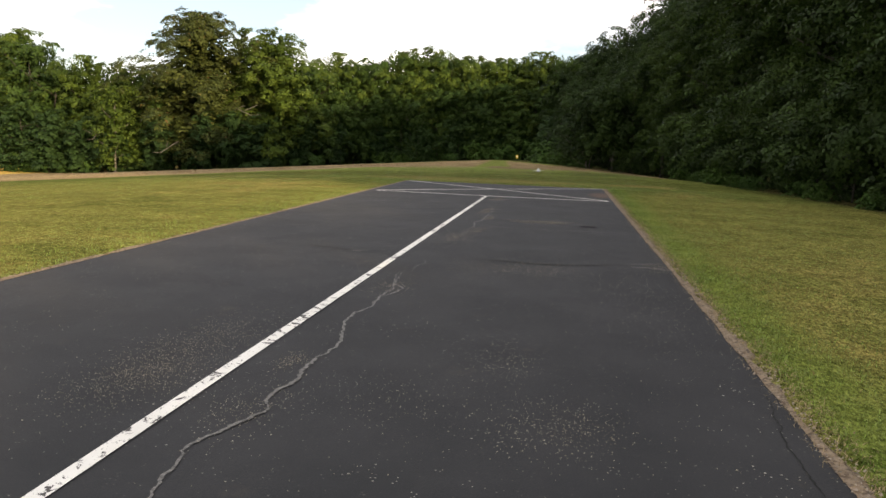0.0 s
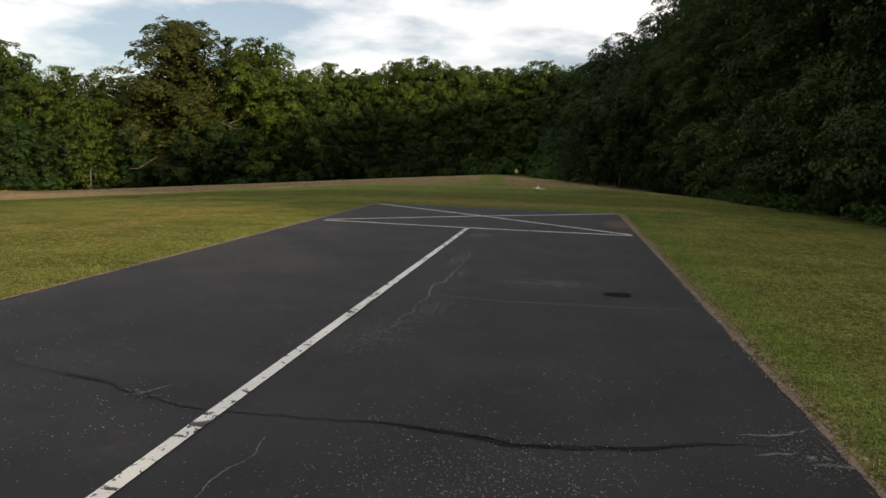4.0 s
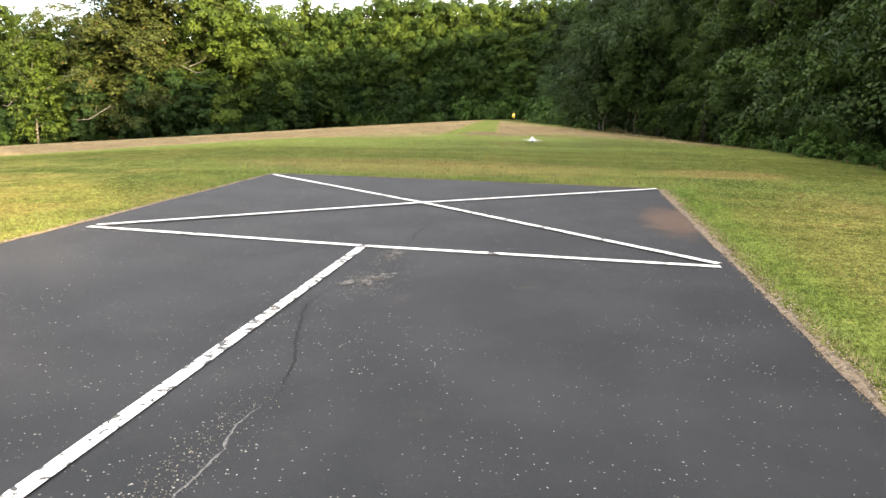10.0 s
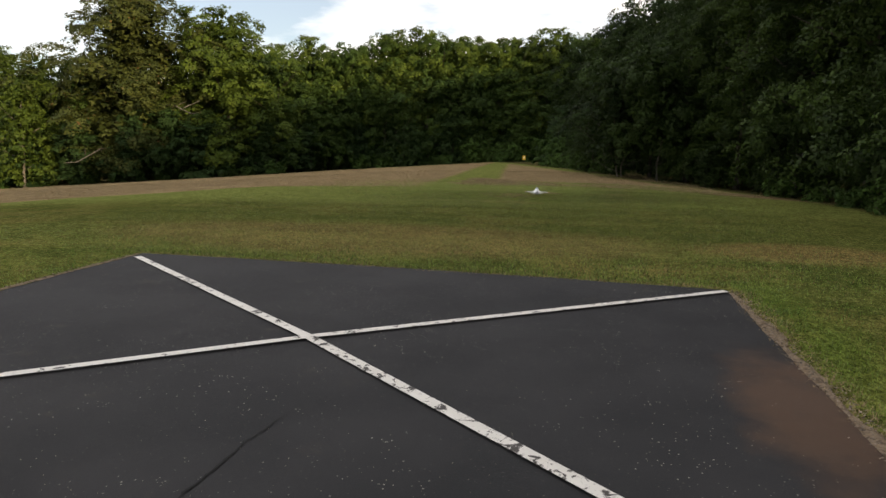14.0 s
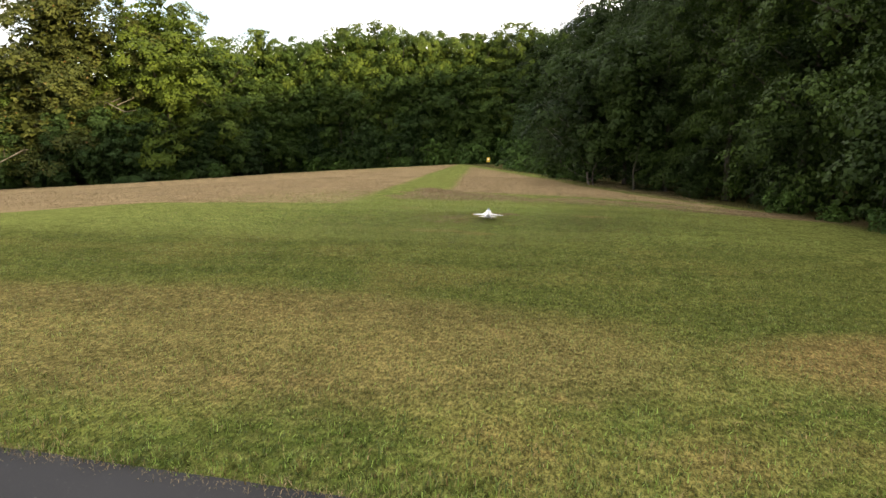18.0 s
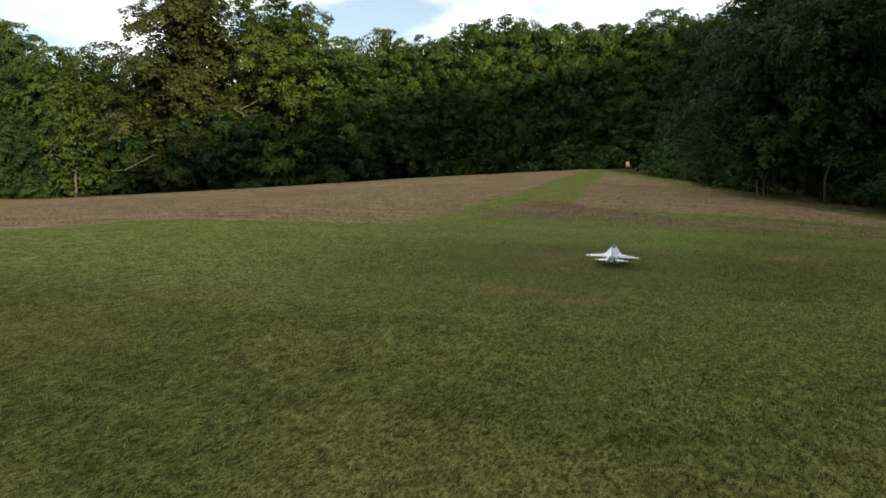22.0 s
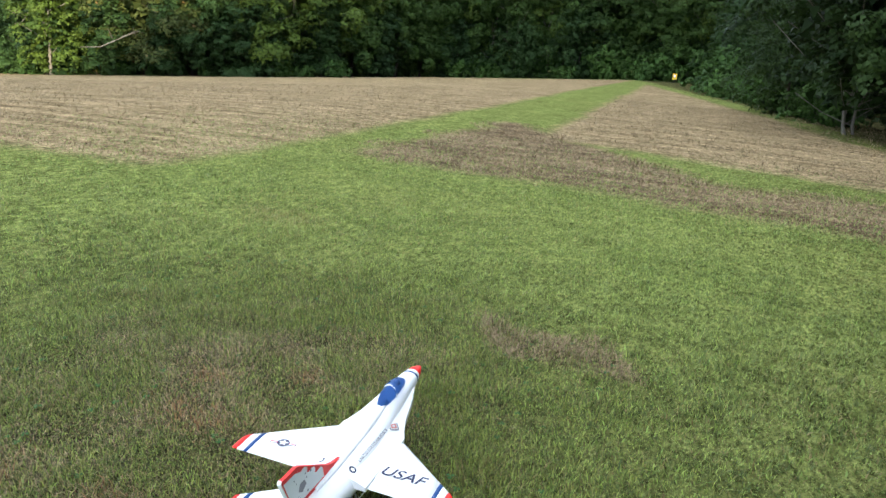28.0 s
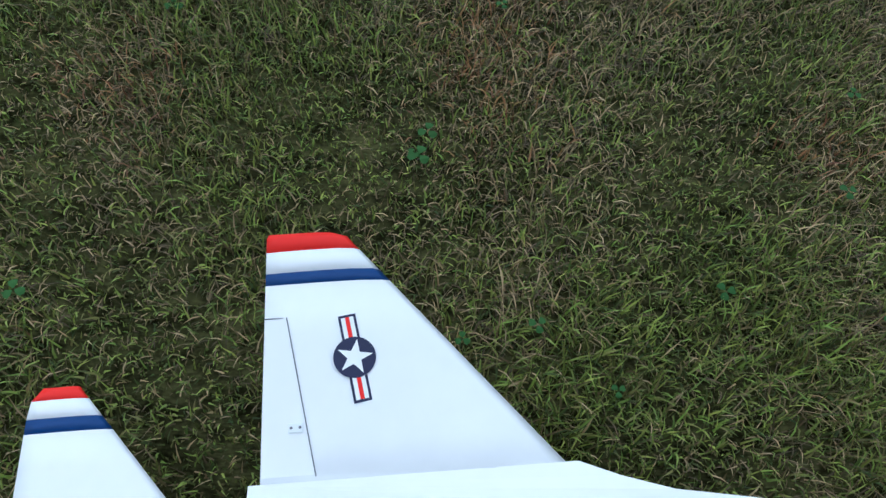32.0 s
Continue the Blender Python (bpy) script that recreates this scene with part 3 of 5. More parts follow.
def strew(seed, n, place, size):
    """Small crooked flakes lying on the asphalt, as one mesh."""
    rng = np.random.default_rng(seed)
    xy = place(rng, n)
    ok = (xy[:, 0] > L_EDGE(xy[:, 1]) + 0.05) & (xy[:, 0] < R_EDGE(xy[:, 1]) - 0.05) & (xy[:, 1] < 27.3)
    xy = xy[ok]
    n = len(xy)
    a, ln = rng.uniform(0, math.tau, n), size * rng.uniform(0.5, 1.5, n)
    w = ln * rng.uniform(0.3, 0.8, n)
    c, s = np.cos(a), np.sin(a)
    v = []
    for u, k, h in ((-1, -0.4, 0.007), (0.2, -1, 0.009), (1, 0.3, 0.007), (-0.1, 1, 0.012)):
        v.append(np.stack([xy[:, 0] + u * ln / 2 * c - k * w / 2 * s, xy[:, 1] + u * ln / 2 * s + k * w / 2 * c, np.full(n, h)], -1))
    v = np.stack(v, 1).reshape(-1, 3)
    f = np.arange(4 * n).reshape(-1, 4)
    return sheet("asphalt_litter", v.tolist(), f.tolist(), CHIP)


CLUSTERS = ((-2.34, 3.55, 0.20, 0.38, 1100), (-2.34, 4.45, 0.22, 0.4, 600), (-1.49, 4.08, 0.06, 0.12, 180), (-1.37, 3.2, 0.14, 0.25, 260), (0.39, 3.36, 0.22, 0.25, 420), (0.0, 4.5, 0.14, 0.25, 200), (-0.6, 3.6, 0.25, 0.3, 160), (-1.53, 6.85, 0.14, 0.25, 300), (-0.07, 8.5, 0.35, 0.35, 700), (-0.76, 8.3, 0.25, 0.3, 260), (1.55, 9.2, 0.15, 0.2, 320), (-1.57, 11.1, 0.14, 0.4, 520), (-1.36, 12.2, 0.1, 0.3, 380), (-0.60, 14.12, 0.20, 0.12, 420), (-0.05, 14.22, 0.18, 0.14, 620), (-0.3, 14.2, 0.4, 0.22, 500), (-1.46, 14.5, 0.07, 0.25, 260), (-1.69, 15.8, 0.08, 0.3, 260), (-1.72, 16.5, 0.09, 0.4, 240), (-1.88, 19.5, 0.14, 0.25, 420), (-1.93, 20.5, 0.1, 0.3, 260), (1.3, 6.6, 0.3, 1.6, 380), (-3.3, 17.5, 0.8, 1.2, 300))
tagged(strew(31, 8200, lambda g, n: np.stack([g.uniform(-6.5, 2.0, n), g.uniform(1.0, 27.0, n)], -1), 0.0065), "pale chips and dry clippings strewn on the asphalt", "litter", kind="stuff")
for k, (cx, cy, rx, ry, n) in enumerate(CLUSTERS):
    tagged(strew(40 + k, int(n * 1.5), lambda g, n: np.stack([cx + g.normal(0, rx, n), cy + g.normal(0, ry, n)], -1), 0.0085), "patch of pale chips on the worn asphalt", "litter", kind="stuff")


# ---- trees ----
def unit(v):
    return v / np.maximum(np.linalg.norm(v, axis=-1, keepdims=True), 1e-9)


def crown_puffs(rng, low, top, width, shape, count, size, sprays=11):
    """Sprays of foliage on boughs over a crown's outline: centre, radius and the way each one faces.
    shape(u) gives the half width at the height u from 0 to 1."""
    bulge = rng.uniform(0.74, 1.14, (5, 7))
    rows = []
    for i in range(count):
        u = min(0.99, ((i + rng.uniform(0.0, 1.0)) / count) ** 0.92)
        a = i * 2.399 + rng.uniform(-0.5, 0.5)
        lump = bulge[int(u * 4.99), int((a / math.tau * 7) % 7)]
        r = width * shape(u) * lump * (rng.uniform(0.62, 1.08) if i % 5 else rng.uniform(0.25, 0.6))
        rb = size * rng.uniform(0.55, 1.4) * (1.0 - 0.2 * u)
        out = np.array([math.cos(a), math.sin(a), 0.0])
        c = np.array([out[0] * r, out[1] * r, low + (top - low) * u])
        face = unit(out * rng.uniform(0.35, 0.95) + np.array([0, 0, rng.uniform(0.6, 1.1)]))
        d = unit(rng.normal(size=(sprays, 3)) + face * 0.9)
        for k in range(sprays):
            e = d[k] * np.array([1.0, 1.0, 0.62])
            # the outer sprays of a bough droop
            at = c + e * rb * rng.uniform(0.75, 1.05) - np.array([0, 0, 0.25 * rb * max(0.0, float(d[k] @ out)) ** 2])
            rows.append((*at, rb * rng.uniform(0.22, 0.42), *(d[k] * 0.5 + out * 0.25 + np.array([0, 0, 0.7]) + rng.normal(size=3) * 0.18)))
    return np.array(rows)


def leaf_mesh(name, material, rng, puffs, leaves, size, corners=4, flat=0.55, fill=0.14):
    """Leaves as small folded blades over many sprays; some larger ones close the crown's inside."""
    area = puffs[:, 3] ** 2
    pick = rng.choice(len(puffs), leaves, p=area / area.sum())
    c, rb, face = puffs[pick, :3], puffs[pick, 3:4], unit(puffs[pick, 4:7])
    d = rng.normal(size=(leaves, 3)) + face * 0.75
    d = unit(d)
    up = (d * face).sum(1, keepdims=True)
    # few leaves hang below a spray
    d = np.where((up < -0.25) & (rng.random((leaves, 1)) < 0.8), d - 2 * up * face, d)
    up = (d * face).sum(1, keepdims=True)
    reach = rng.uniform(0.70, 1.05, (leaves, 1)) + 0.22 * (rng.random((leaves, 1)) < 0.06)
    ragged = 1.0 + 0.26 * np.sin(c[:, :1] * 9.1 + d[:, :1] * 5.0 + 4 * d[:, 1:2]) * np.sin(c[:, 1:2] * 7.7 + d[:, 1:2] * 6.0)
    p = c + (d - face * up * (1 - flat)) * rb * reach * ragged
    inner = int(leaves * fill)
    p[:inner, :2] = p[:inner, :2] * rng.uniform(0.2, 0.6, (inner, 1))
    p[:inner, 2] -= rng.uniform(0.1, 0.9, inner)
    n = unit(d * 0.55 + face * 0.5 + rng.normal(size=(leaves, 3)) * 0.42)
    t = unit(np.cross(n, rng.normal(size=(leaves, 3))))
    t[:, 2] -= 0.25
    b = np.cross(n, t)
    ln = size * rng.uniform(0.6, 1.4, (leaves, 1))
    ln[:inner] *= 2.3
    w = ln * rng.uniform(0.42, 0.64, (leaves, 1))
    v = np.stack([p - t * ln, p + b * w - t * ln * 0.15 - n * w * 0.2, p + t * ln, p - b * w - t * ln * 0.15 - n * w * 0.2], 1)[:, 4 - corners:][:, ::-1].reshape(-1, 3)
    me = bpy.data.meshes.new(name)
    me.vertices.add(len(v))
    me.vertices.foreach_set("co", v.ravel())
    me.loops.add(corners * leaves)
    me.loops.foreach_set("vertex_index", np.arange(corners * leaves, dtype=np.int32))
    me.polygons.add(leaves)
    me.polygons.foreach_set("loop_start", np.arange(0, corners * leaves, corners, dtype=np.int32))
    me.polygons.foreach_set("loop_total", np.full(leaves, corners, dtype=np.int32))
    me.polygons.foreach_set("use_smooth", np.ones(leaves, dtype=bool))
    me.update(calc_edges=True)
    # the leaves of a spray share its roundness in the light
    soft = unit(d * 0.95 + face * 0.35 + rng.normal(size=(leaves, 3)) * 0.2)
    me.normals_split_custom_set(np.repeat(soft, corners, axis=0))
    me.materials.append(material)
    return me


def tube(bm, points, radii, sides=8):
    """A tapered limb along points."""
    rings = []
    for i, p in enumerate(points):
        d = (points[min(i + 1, len(points) - 1)] - points[max(i - 1, 0)]).normalized()
        a = d.orthogonal().normalized()
        b = d.cross(a)
        rings.append([bm.verts.new(p + (a * math.cos(k * math.tau / sides) + b * math.sin(k * math.tau / sides)) * radii[i]) for k in range(sides)])
    for r, s in zip(rings, rings[1:]):
        for k in range(sides):
            bm.faces.new((r[k], r[(k + 1) % sides], s[(k + 1) % sides], s[k]))
    bm.faces.new(rings[0][::-1])
    bm.faces.new(rings[-1])


def make_tree(seed, leaf, bark, low, top, width, shape, leaves, size, puffs=80, puff=1.2, stems=1, spread_out=0.0, bare=0, corners=3, reach_up=0.86, fill=0.14, flat=0.55, girth=1.0):
    rng = np.random.default_rng(seed)
    thing = new("tree")
    rows = crown_puffs(rng, low, top - puff * 0.3, width - puff * 0.6, shape, puffs, puff)
    crown = new("crown", leaf_mesh("crown", leaf, rng, rows, leaves, size, corners, flat, fill))
    crown.parent = thing
    bm = bmesh.new()
    for s in range(stems):
        lean = Vector((rng.normal() * (0.03 + spread_out), rng.normal() * (0.03 + spread_out), 0))
        foot = Vector((0.25 * s * math.cos(s * 2.1), 0.25 * s * math.sin(s * 2.1), -0.6))
        r0 = girth * top * 0.013 / (1 + 0.6 * (stems - 1))
        pts = [foot + Vector((0, 0, top * reach_up * i / 8)) + lean * (top * reach_up * i / 8) + Vector((0.12 * math.sin(i * 1.3 + seed), 0.12 * math.cos(i * 1.7 + s), 0)) * (i > 0) for i in range(9)]
        tube(bm, pts, [r0 * (1.35 if i == 0 else 1.0) * (1 - 0.1 * i) + 0.01 for i in range(9)])
        for j in range(7):
            k = 2 + (j * 5 + seed) % 6
            a = j * 2.4 + seed + s
            reach = width * 0.75 * rng.uniform(0.6, 1.0) * girth
            q = pts[k]
            end = q + Vector((math.cos(a) * reach, math.sin(a) * reach, reach * rng.uniform(0.3, 0.8)))
            mid = q.lerp(end, 0.5) + Vector((0, 0, -0.06 * reach))
            tube(bm, [q, mid, end], [r0 * 0.42, r0 * 0.26, 0.015], 5)
    part("trunk", bm, bark, thing)
    for j in range(bare):
        bm = bmesh.new()
        a = -1.9 + j * 1.1
        z = low + (top - low) * (0.10 + 0.22 * j)
        reach = width * 1.05
        q = Vector((0, 0, z))
        e = Vector((math.cos(a) * reach, math.sin(a) * reach, z - 0.9 + 0.8 * j))
        tube(bm, [q, q.lerp(e, 0.55) + Vector((0, 0, 0.9)), q.lerp(e, 0.85) + Vector((0, 0, -0.1)), e], [0.10, 0.07, 0.045, 0.02], 6)
        for s in (0.55, 0.75):
            m = q.lerp(e, s) + Vector((0, 0, 0.5))
            tube(bm, [m, m + Vector((math.cos(a + 0.7) * 1.2, math.sin(a + 0.7) * 1.2, 0.7))], [0.05, 0.015], 5)
        part("bare_limb", bm, BARK_PALE, thing, "bare pale limb")
    return thing


def dome(u):
    return math.sqrt(max(0.0, 1 - abs((u - 0.42) / 0.61) ** 3))


def cone(u):
    return math.sqrt(max(0.0, 1 - u ** 2.4)) * (0.80 + 0.20 * min(1, u * 4))


def wall(u):
    return 0.97 - 0.40 * u ** 2.4


def parasol(u):
    return 0.35 + 0.65 * math.sin(min(1.0, u * 1.25) * math.pi * 0.55) - 0.45 * max(0.0, u - 0.8)


# one tree of each kind and its label
KINDS = {
    "broad": (make_tree(11, LEAF_MID, BARK, 1.8, 16.0, 5.9, dome, 36000, 0.14, 44, 1.9), "tall broad-crowned green tree at the wood's edge"),
    "warm": (make_tree(12, LEAF_WARM, BARK, 1.2, 16.0, 5.9, dome, 38000, 0.14, 46, 1.9), "yellow-green deciduous tree in evening sun"),
    "olive": (make_tree(13, LEAF_OLIVE, BARK, 1.4, 20.0, 8.6, cone, 100000, 0.14, 120, 1.9, bare=2, fill=0.2), "large olive-green tree with a bare low limb"),
    "snag": (make_tree(31, LEAF_WARM, BARK_PALE, 1.0, 11.0, 3.4, wall, 12000, 0.125, 40, 1.0, bare=2), "thin yellowish tree with bare curling limbs"),
    "edge": (make_tree(14, LEAF_DEEP_SHADE, BARK, 0.5, 18.0, 5.0, wall, 60000, 0.085, 48, 1.9, fill=0.10, flat=0.45), "dense dark green tree with foliage down to the ground"),
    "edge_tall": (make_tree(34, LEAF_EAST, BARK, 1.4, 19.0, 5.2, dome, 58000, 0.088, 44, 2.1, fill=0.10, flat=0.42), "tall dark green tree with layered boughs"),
    "corner": (make_tree(24, LEAF_DEEP_SHADE, BARK, 0.6, 17.0, 5.0, wall, 34000, 0.110, 48, 1.9, flat=0.45), "dark green tree in the corner of the wood"),
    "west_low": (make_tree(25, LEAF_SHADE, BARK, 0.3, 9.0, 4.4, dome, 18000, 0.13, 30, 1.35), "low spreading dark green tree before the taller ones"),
    "edge_low": (make_tree(15, LEAF_DEEP_SHADE, BARK, 0.3, 8.0, 3.6, wall, 22000, 0.075, 50, 0.95), "low dense dark green tree at the wood's edge"),
    "slim": (make_tree(16, LEAF_MID, BARK_PALE, 7.0, 11.5, 3.8, parasol, 9000, 0.125, 26, 1.05, stems=2, reach_up=0.9), "slender tree with bare pale trunks and a flat crown"),
    "forked": (make_tree(17, LEAF_DEEP_SHADE, BARK_PALE, 1.9, 8.0, 3.9, dome, 26000, 0.105, 36, 1.25, stems=3, spread_out=0.05, reach_up=0.5), "small tree with three pale forked stems"),
    "pole": (make_tree(37, LEAF_DEEP_SHADE, BARK, 3.0, 9.0, 3.1, parasol, 16000, 0.10, 26, 1.2, reach_up=0.8, girth=0.5), "slender tree with one thin pale trunk"),
    "shrub": (make_tree(18, LEAF_BRUSH, BARK, 0.1, 2.7, 2.3, wall, 3200, 0.10, 22, 0.62, corners=4), "bright green bush in the brush below the wood"),
    "deep": (make_tree(29, LEAF_MID, BARK, 0.8, 16.0, 5.2, dome, 4200, 0.46, 40, 1.4, fill=0.2), "mostly hidden green tree added inside the wood for its shade"),
    "shade_bush": (make_tree(28, LEAF_BRUSH, BARK, 0.2, 2.7, 2.3, wall, 500, 0.28, 16, 0.7), "unseen dense low bush added to shade the runway"),
    "far": (make_tree(19, LEAF_MID, BARK, 0.8, 16.0, 5.2, dome, 12000, 0.22, 38, 1.8, fill=0.2), "green tree deep in the wood"),
}
placed = set()


def crown_top(thing):
    """The height that nearly all of a crown stays below."""
    me = [o for o in thing.children if o.name.startswith("crown")][0].data
    z = np.empty(len(me.vertices) * 3)
    me.vertices.foreach_get("co", z)
    return float(np.percentile(z[2::3], 99.3))


TALL = {kind: crown_top(thing) for kind, (thing, label) in KINDS.items()}


def plant(kind, x, y, scale=None, turn=0.0, sink=0.1, squash=1.0, group="woodland trees", top=None):
    """Set a tree; top is the height above the runway that its crown reaches."""
    thing, label = KINDS[kind]
    tall = TALL[kind]
    z = float(height(np.float64(x), np.float64(y))) - sink
    if top is not None:
        scale = (top - z) / tall
    m = Matrix.Translation((x, y, z)) @ Matrix.Rotation(radians(turn), 4, "Z") @ Matrix.Diagonal((scale * squash, scale * squash, scale, 1))
    category = "bush" if kind in ("shrub", "shade_bush") else "tree"
    if kind in placed:
        ob = copy_thing(thing, m @ Matrix.Diagonal((*(1 / v for v in thing.scale), 1)))
    else:
        ob = thing
        ob.matrix_basis = m
        placed.add(kind)
    if kind in ("shrub", "shade_bush"):
        ob.name = "shrub"
    return tagged(ob, label, category, group)


q = random.Random(5)
# unseen bushes added behind the start: they shade the runway, leave the lawn sunlit
for y in np.arange(-38, 12, 2.4):
    plant("shade_bush", 13.2 + q.uniform(-0.5, 0.5), y, q.uniform(1.8, 2.0), q.uniform(0, 360), group="brush")
for y in np.arange(-37, 12, 2.4):
    plant("shade_bush", 16.4 + q.uniform(-0.4, 0.4), y, q.uniform(1.8, 2.05), q.uniform(0, 360), group="brush")
# east wood: a tall dark wall that closes in on the field
# out of view, added to carry the wood's shadow on
for y in np.arange(13.5, 16, 3.0):
    plant("deep", 14.9 + q.uniform(-0.6, 0.6), y, None, q.uniform(0, 360), top=q.uniform(14, 16.5))
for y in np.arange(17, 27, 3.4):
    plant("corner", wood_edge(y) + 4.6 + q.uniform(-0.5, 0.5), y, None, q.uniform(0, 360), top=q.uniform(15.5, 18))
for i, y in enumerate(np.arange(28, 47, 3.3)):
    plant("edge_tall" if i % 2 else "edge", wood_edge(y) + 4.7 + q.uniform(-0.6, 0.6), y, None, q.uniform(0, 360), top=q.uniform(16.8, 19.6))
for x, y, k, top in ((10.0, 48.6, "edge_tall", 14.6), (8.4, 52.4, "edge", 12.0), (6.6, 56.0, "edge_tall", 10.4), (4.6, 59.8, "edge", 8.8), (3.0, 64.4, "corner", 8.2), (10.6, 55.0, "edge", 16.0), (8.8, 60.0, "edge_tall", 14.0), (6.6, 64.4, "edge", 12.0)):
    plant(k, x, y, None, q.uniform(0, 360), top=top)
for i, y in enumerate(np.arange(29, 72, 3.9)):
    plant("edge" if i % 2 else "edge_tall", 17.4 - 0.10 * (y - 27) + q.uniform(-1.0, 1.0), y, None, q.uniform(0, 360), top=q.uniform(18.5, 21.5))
# hidden rows added behind, to block low sun and gaps of sky
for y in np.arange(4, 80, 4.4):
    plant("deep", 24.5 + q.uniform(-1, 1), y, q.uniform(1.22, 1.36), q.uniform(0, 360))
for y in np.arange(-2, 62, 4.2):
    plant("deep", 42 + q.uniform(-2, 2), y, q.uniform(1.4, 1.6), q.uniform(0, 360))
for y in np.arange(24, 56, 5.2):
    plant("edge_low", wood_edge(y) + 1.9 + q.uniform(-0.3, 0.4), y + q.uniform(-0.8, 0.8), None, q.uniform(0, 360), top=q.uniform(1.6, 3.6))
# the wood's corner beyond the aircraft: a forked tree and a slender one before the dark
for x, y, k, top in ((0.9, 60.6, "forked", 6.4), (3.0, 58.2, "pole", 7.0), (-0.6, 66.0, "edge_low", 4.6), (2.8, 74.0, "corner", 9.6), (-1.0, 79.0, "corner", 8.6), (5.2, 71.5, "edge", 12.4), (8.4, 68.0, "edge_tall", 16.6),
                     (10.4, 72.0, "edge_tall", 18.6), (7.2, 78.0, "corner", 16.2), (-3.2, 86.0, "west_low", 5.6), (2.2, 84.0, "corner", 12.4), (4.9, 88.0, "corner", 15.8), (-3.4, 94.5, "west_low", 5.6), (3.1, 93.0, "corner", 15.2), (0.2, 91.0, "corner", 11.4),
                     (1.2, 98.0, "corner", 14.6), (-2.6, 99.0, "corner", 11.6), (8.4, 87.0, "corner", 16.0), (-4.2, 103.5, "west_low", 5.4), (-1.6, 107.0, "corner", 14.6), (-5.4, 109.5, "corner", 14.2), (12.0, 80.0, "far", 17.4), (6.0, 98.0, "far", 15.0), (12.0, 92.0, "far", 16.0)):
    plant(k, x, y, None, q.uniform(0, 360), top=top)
# north wood behind the cut field: a high back row, flat crowns on pale trunks before it
for x, y, k, top in ((-44.6, 112.0, "broad", 13.8), (-41.9, 118.0, "warm", 16.2), (-38.6, 119.0, "broad", 14.6), (-35.6, 121.0, "broad", 15.6), (-32.0, 122.0, "warm", 17.2), (-29.2, 121.5, "broad", 16.4), (-26.5, 123.0, "warm", 18.0), (-23.4, 121.5, "broad", 16.4),
                     (-20.6, 122.0, "warm", 16.4), (-17.9, 122.5, "broad", 15.9), (-15.1, 123.0, "warm", 16.2), (-12.4, 122.0, "broad", 15.7), (-9.4, 122.0, "warm", 16.3), (-5.8, 120.0, "warm", 16.9), (-1.9, 117.0, "broad", 15.6), (2.4, 116.0, "broad", 14.8)):
    plant(k, x * 0.92, y * 0.92, None, q.uniform(0, 360), squash=0.9, top=1.6 + (top - 1.6) * 0.925)
for x, y, k, top in ((-23.8, 115.5, "slim", 11.2), (-20.2, 115.0, "slim", 9.8), (-34.0, 113.5, "slim", 9.2), (-29.6, 114.2, "slim", 9.6), (-26.6, 113.0, "slim", 8.6), (-16.0, 115.5, "broad", 10.6), (-11.2, 114.6, "broad", 11.0), (-6.8, 113.4, "broad", 10.6), (-37.4, 112.0, "broad", 9.0), (-31.6, 116.4, "broad", 10.8), (-18.4, 117.0, "broad", 11.6), (-13.6, 117.6, "broad", 12.0)):
    plant(k, x * 0.95, y * 0.95, None, q.uniform(0, 360), squash=1.05, top=1.6 + (top - 1.6) * 0.955)
for x in np.arange(-38, 1, 3.7):
    plant("west_low", x + q.uniform(-0.9, 0.9), 107.5 + 0.04 * (x + 20) + q.uniform(-1, 1), None, q.uniform(0, 360), top=q.uniform(3.2, 6.2))
for x in np.arange(-64, 24, 6.0):
    plant("far", x + q.uniform(-1, 1), 130 + q.uniform(-2, 2), None, q.uniform(0, 360), squash=1.2, top=q.uniform(14.0, 16.0))
# west wood: the great olive-green tree, sunlit ones beside it, low dark ones at their feet
for x, y, k, top, f in ((-53.6, 92.5, "olive", 18.6, 1.3), (-43.4, 95.0, "warm", 16.6, 1.15), (-47.6, 101.0, "warm", 16.0, 1.1), (-39.4, 99.0, "broad", 11.5, 1.1), (-36.6, 103.0, "broad", 9.0, 1.1), (-64.6, 89.5, "warm", 11.2, 1.05), (-70.0, 90.0, "warm", 12.2, 1.0), (-60.4, 82.0, "snag", 7.8, 1.0),
                        (-61.0, 93.0, "broad", 10.8, 1.0), (-75.0, 89.0, "broad", 10.6, 1.05), (-81.0, 91.0, "broad", 14.4, 1.0), (-86.0, 95.0, "warm", 16.6, 1.0), (-92.0, 97.0, "broad", 16.2, 1.0), (-98.0, 98.0, "warm", 15.2, 1.0), (-104.0, 98.0, "broad", 13.6, 1.0), (-110.0, 97.0, "far", 11.6, 1.0),
                        (-50.4, 86.5, "west_low", 4.8, 1.0), (-46.4, 88.5, "west_low", 5.2, 1.1), (-42.6, 90.0, "west_low", 4.9, 1.1), (-39.6, 94.0, "west_low", 4.2, 1.1), (-36.8, 99.5, "west_low", 4.4, 1.1), (-56.4, 85.5, "west_low", 3.8, 1.1), (-61.8, 84.0, "west_low", 2.9, 1.1), (-66.4, 83.5, "west_low", 3.6, 1.1), (-71.6, 83.0, "west_low", 4.4, 1.1), (-77.0, 84.0, "west_low", 5.2, 1.1)):
    plant(k, x, y, None, q.uniform(0, 360) if k != "olive" else 20.0, squash=f, top=top)
for i in range(12):
    plant("far", -40 - 4.4 * i + q.uniform(-1, 1), 108 - max(0, i - 3) * 1.0 + q.uniform(-1, 1), None, q.uniform(0, 360), squash=1.2, top=q.uniform(11.5, 13.2) - (2.0 if i > 3 else 0.0))
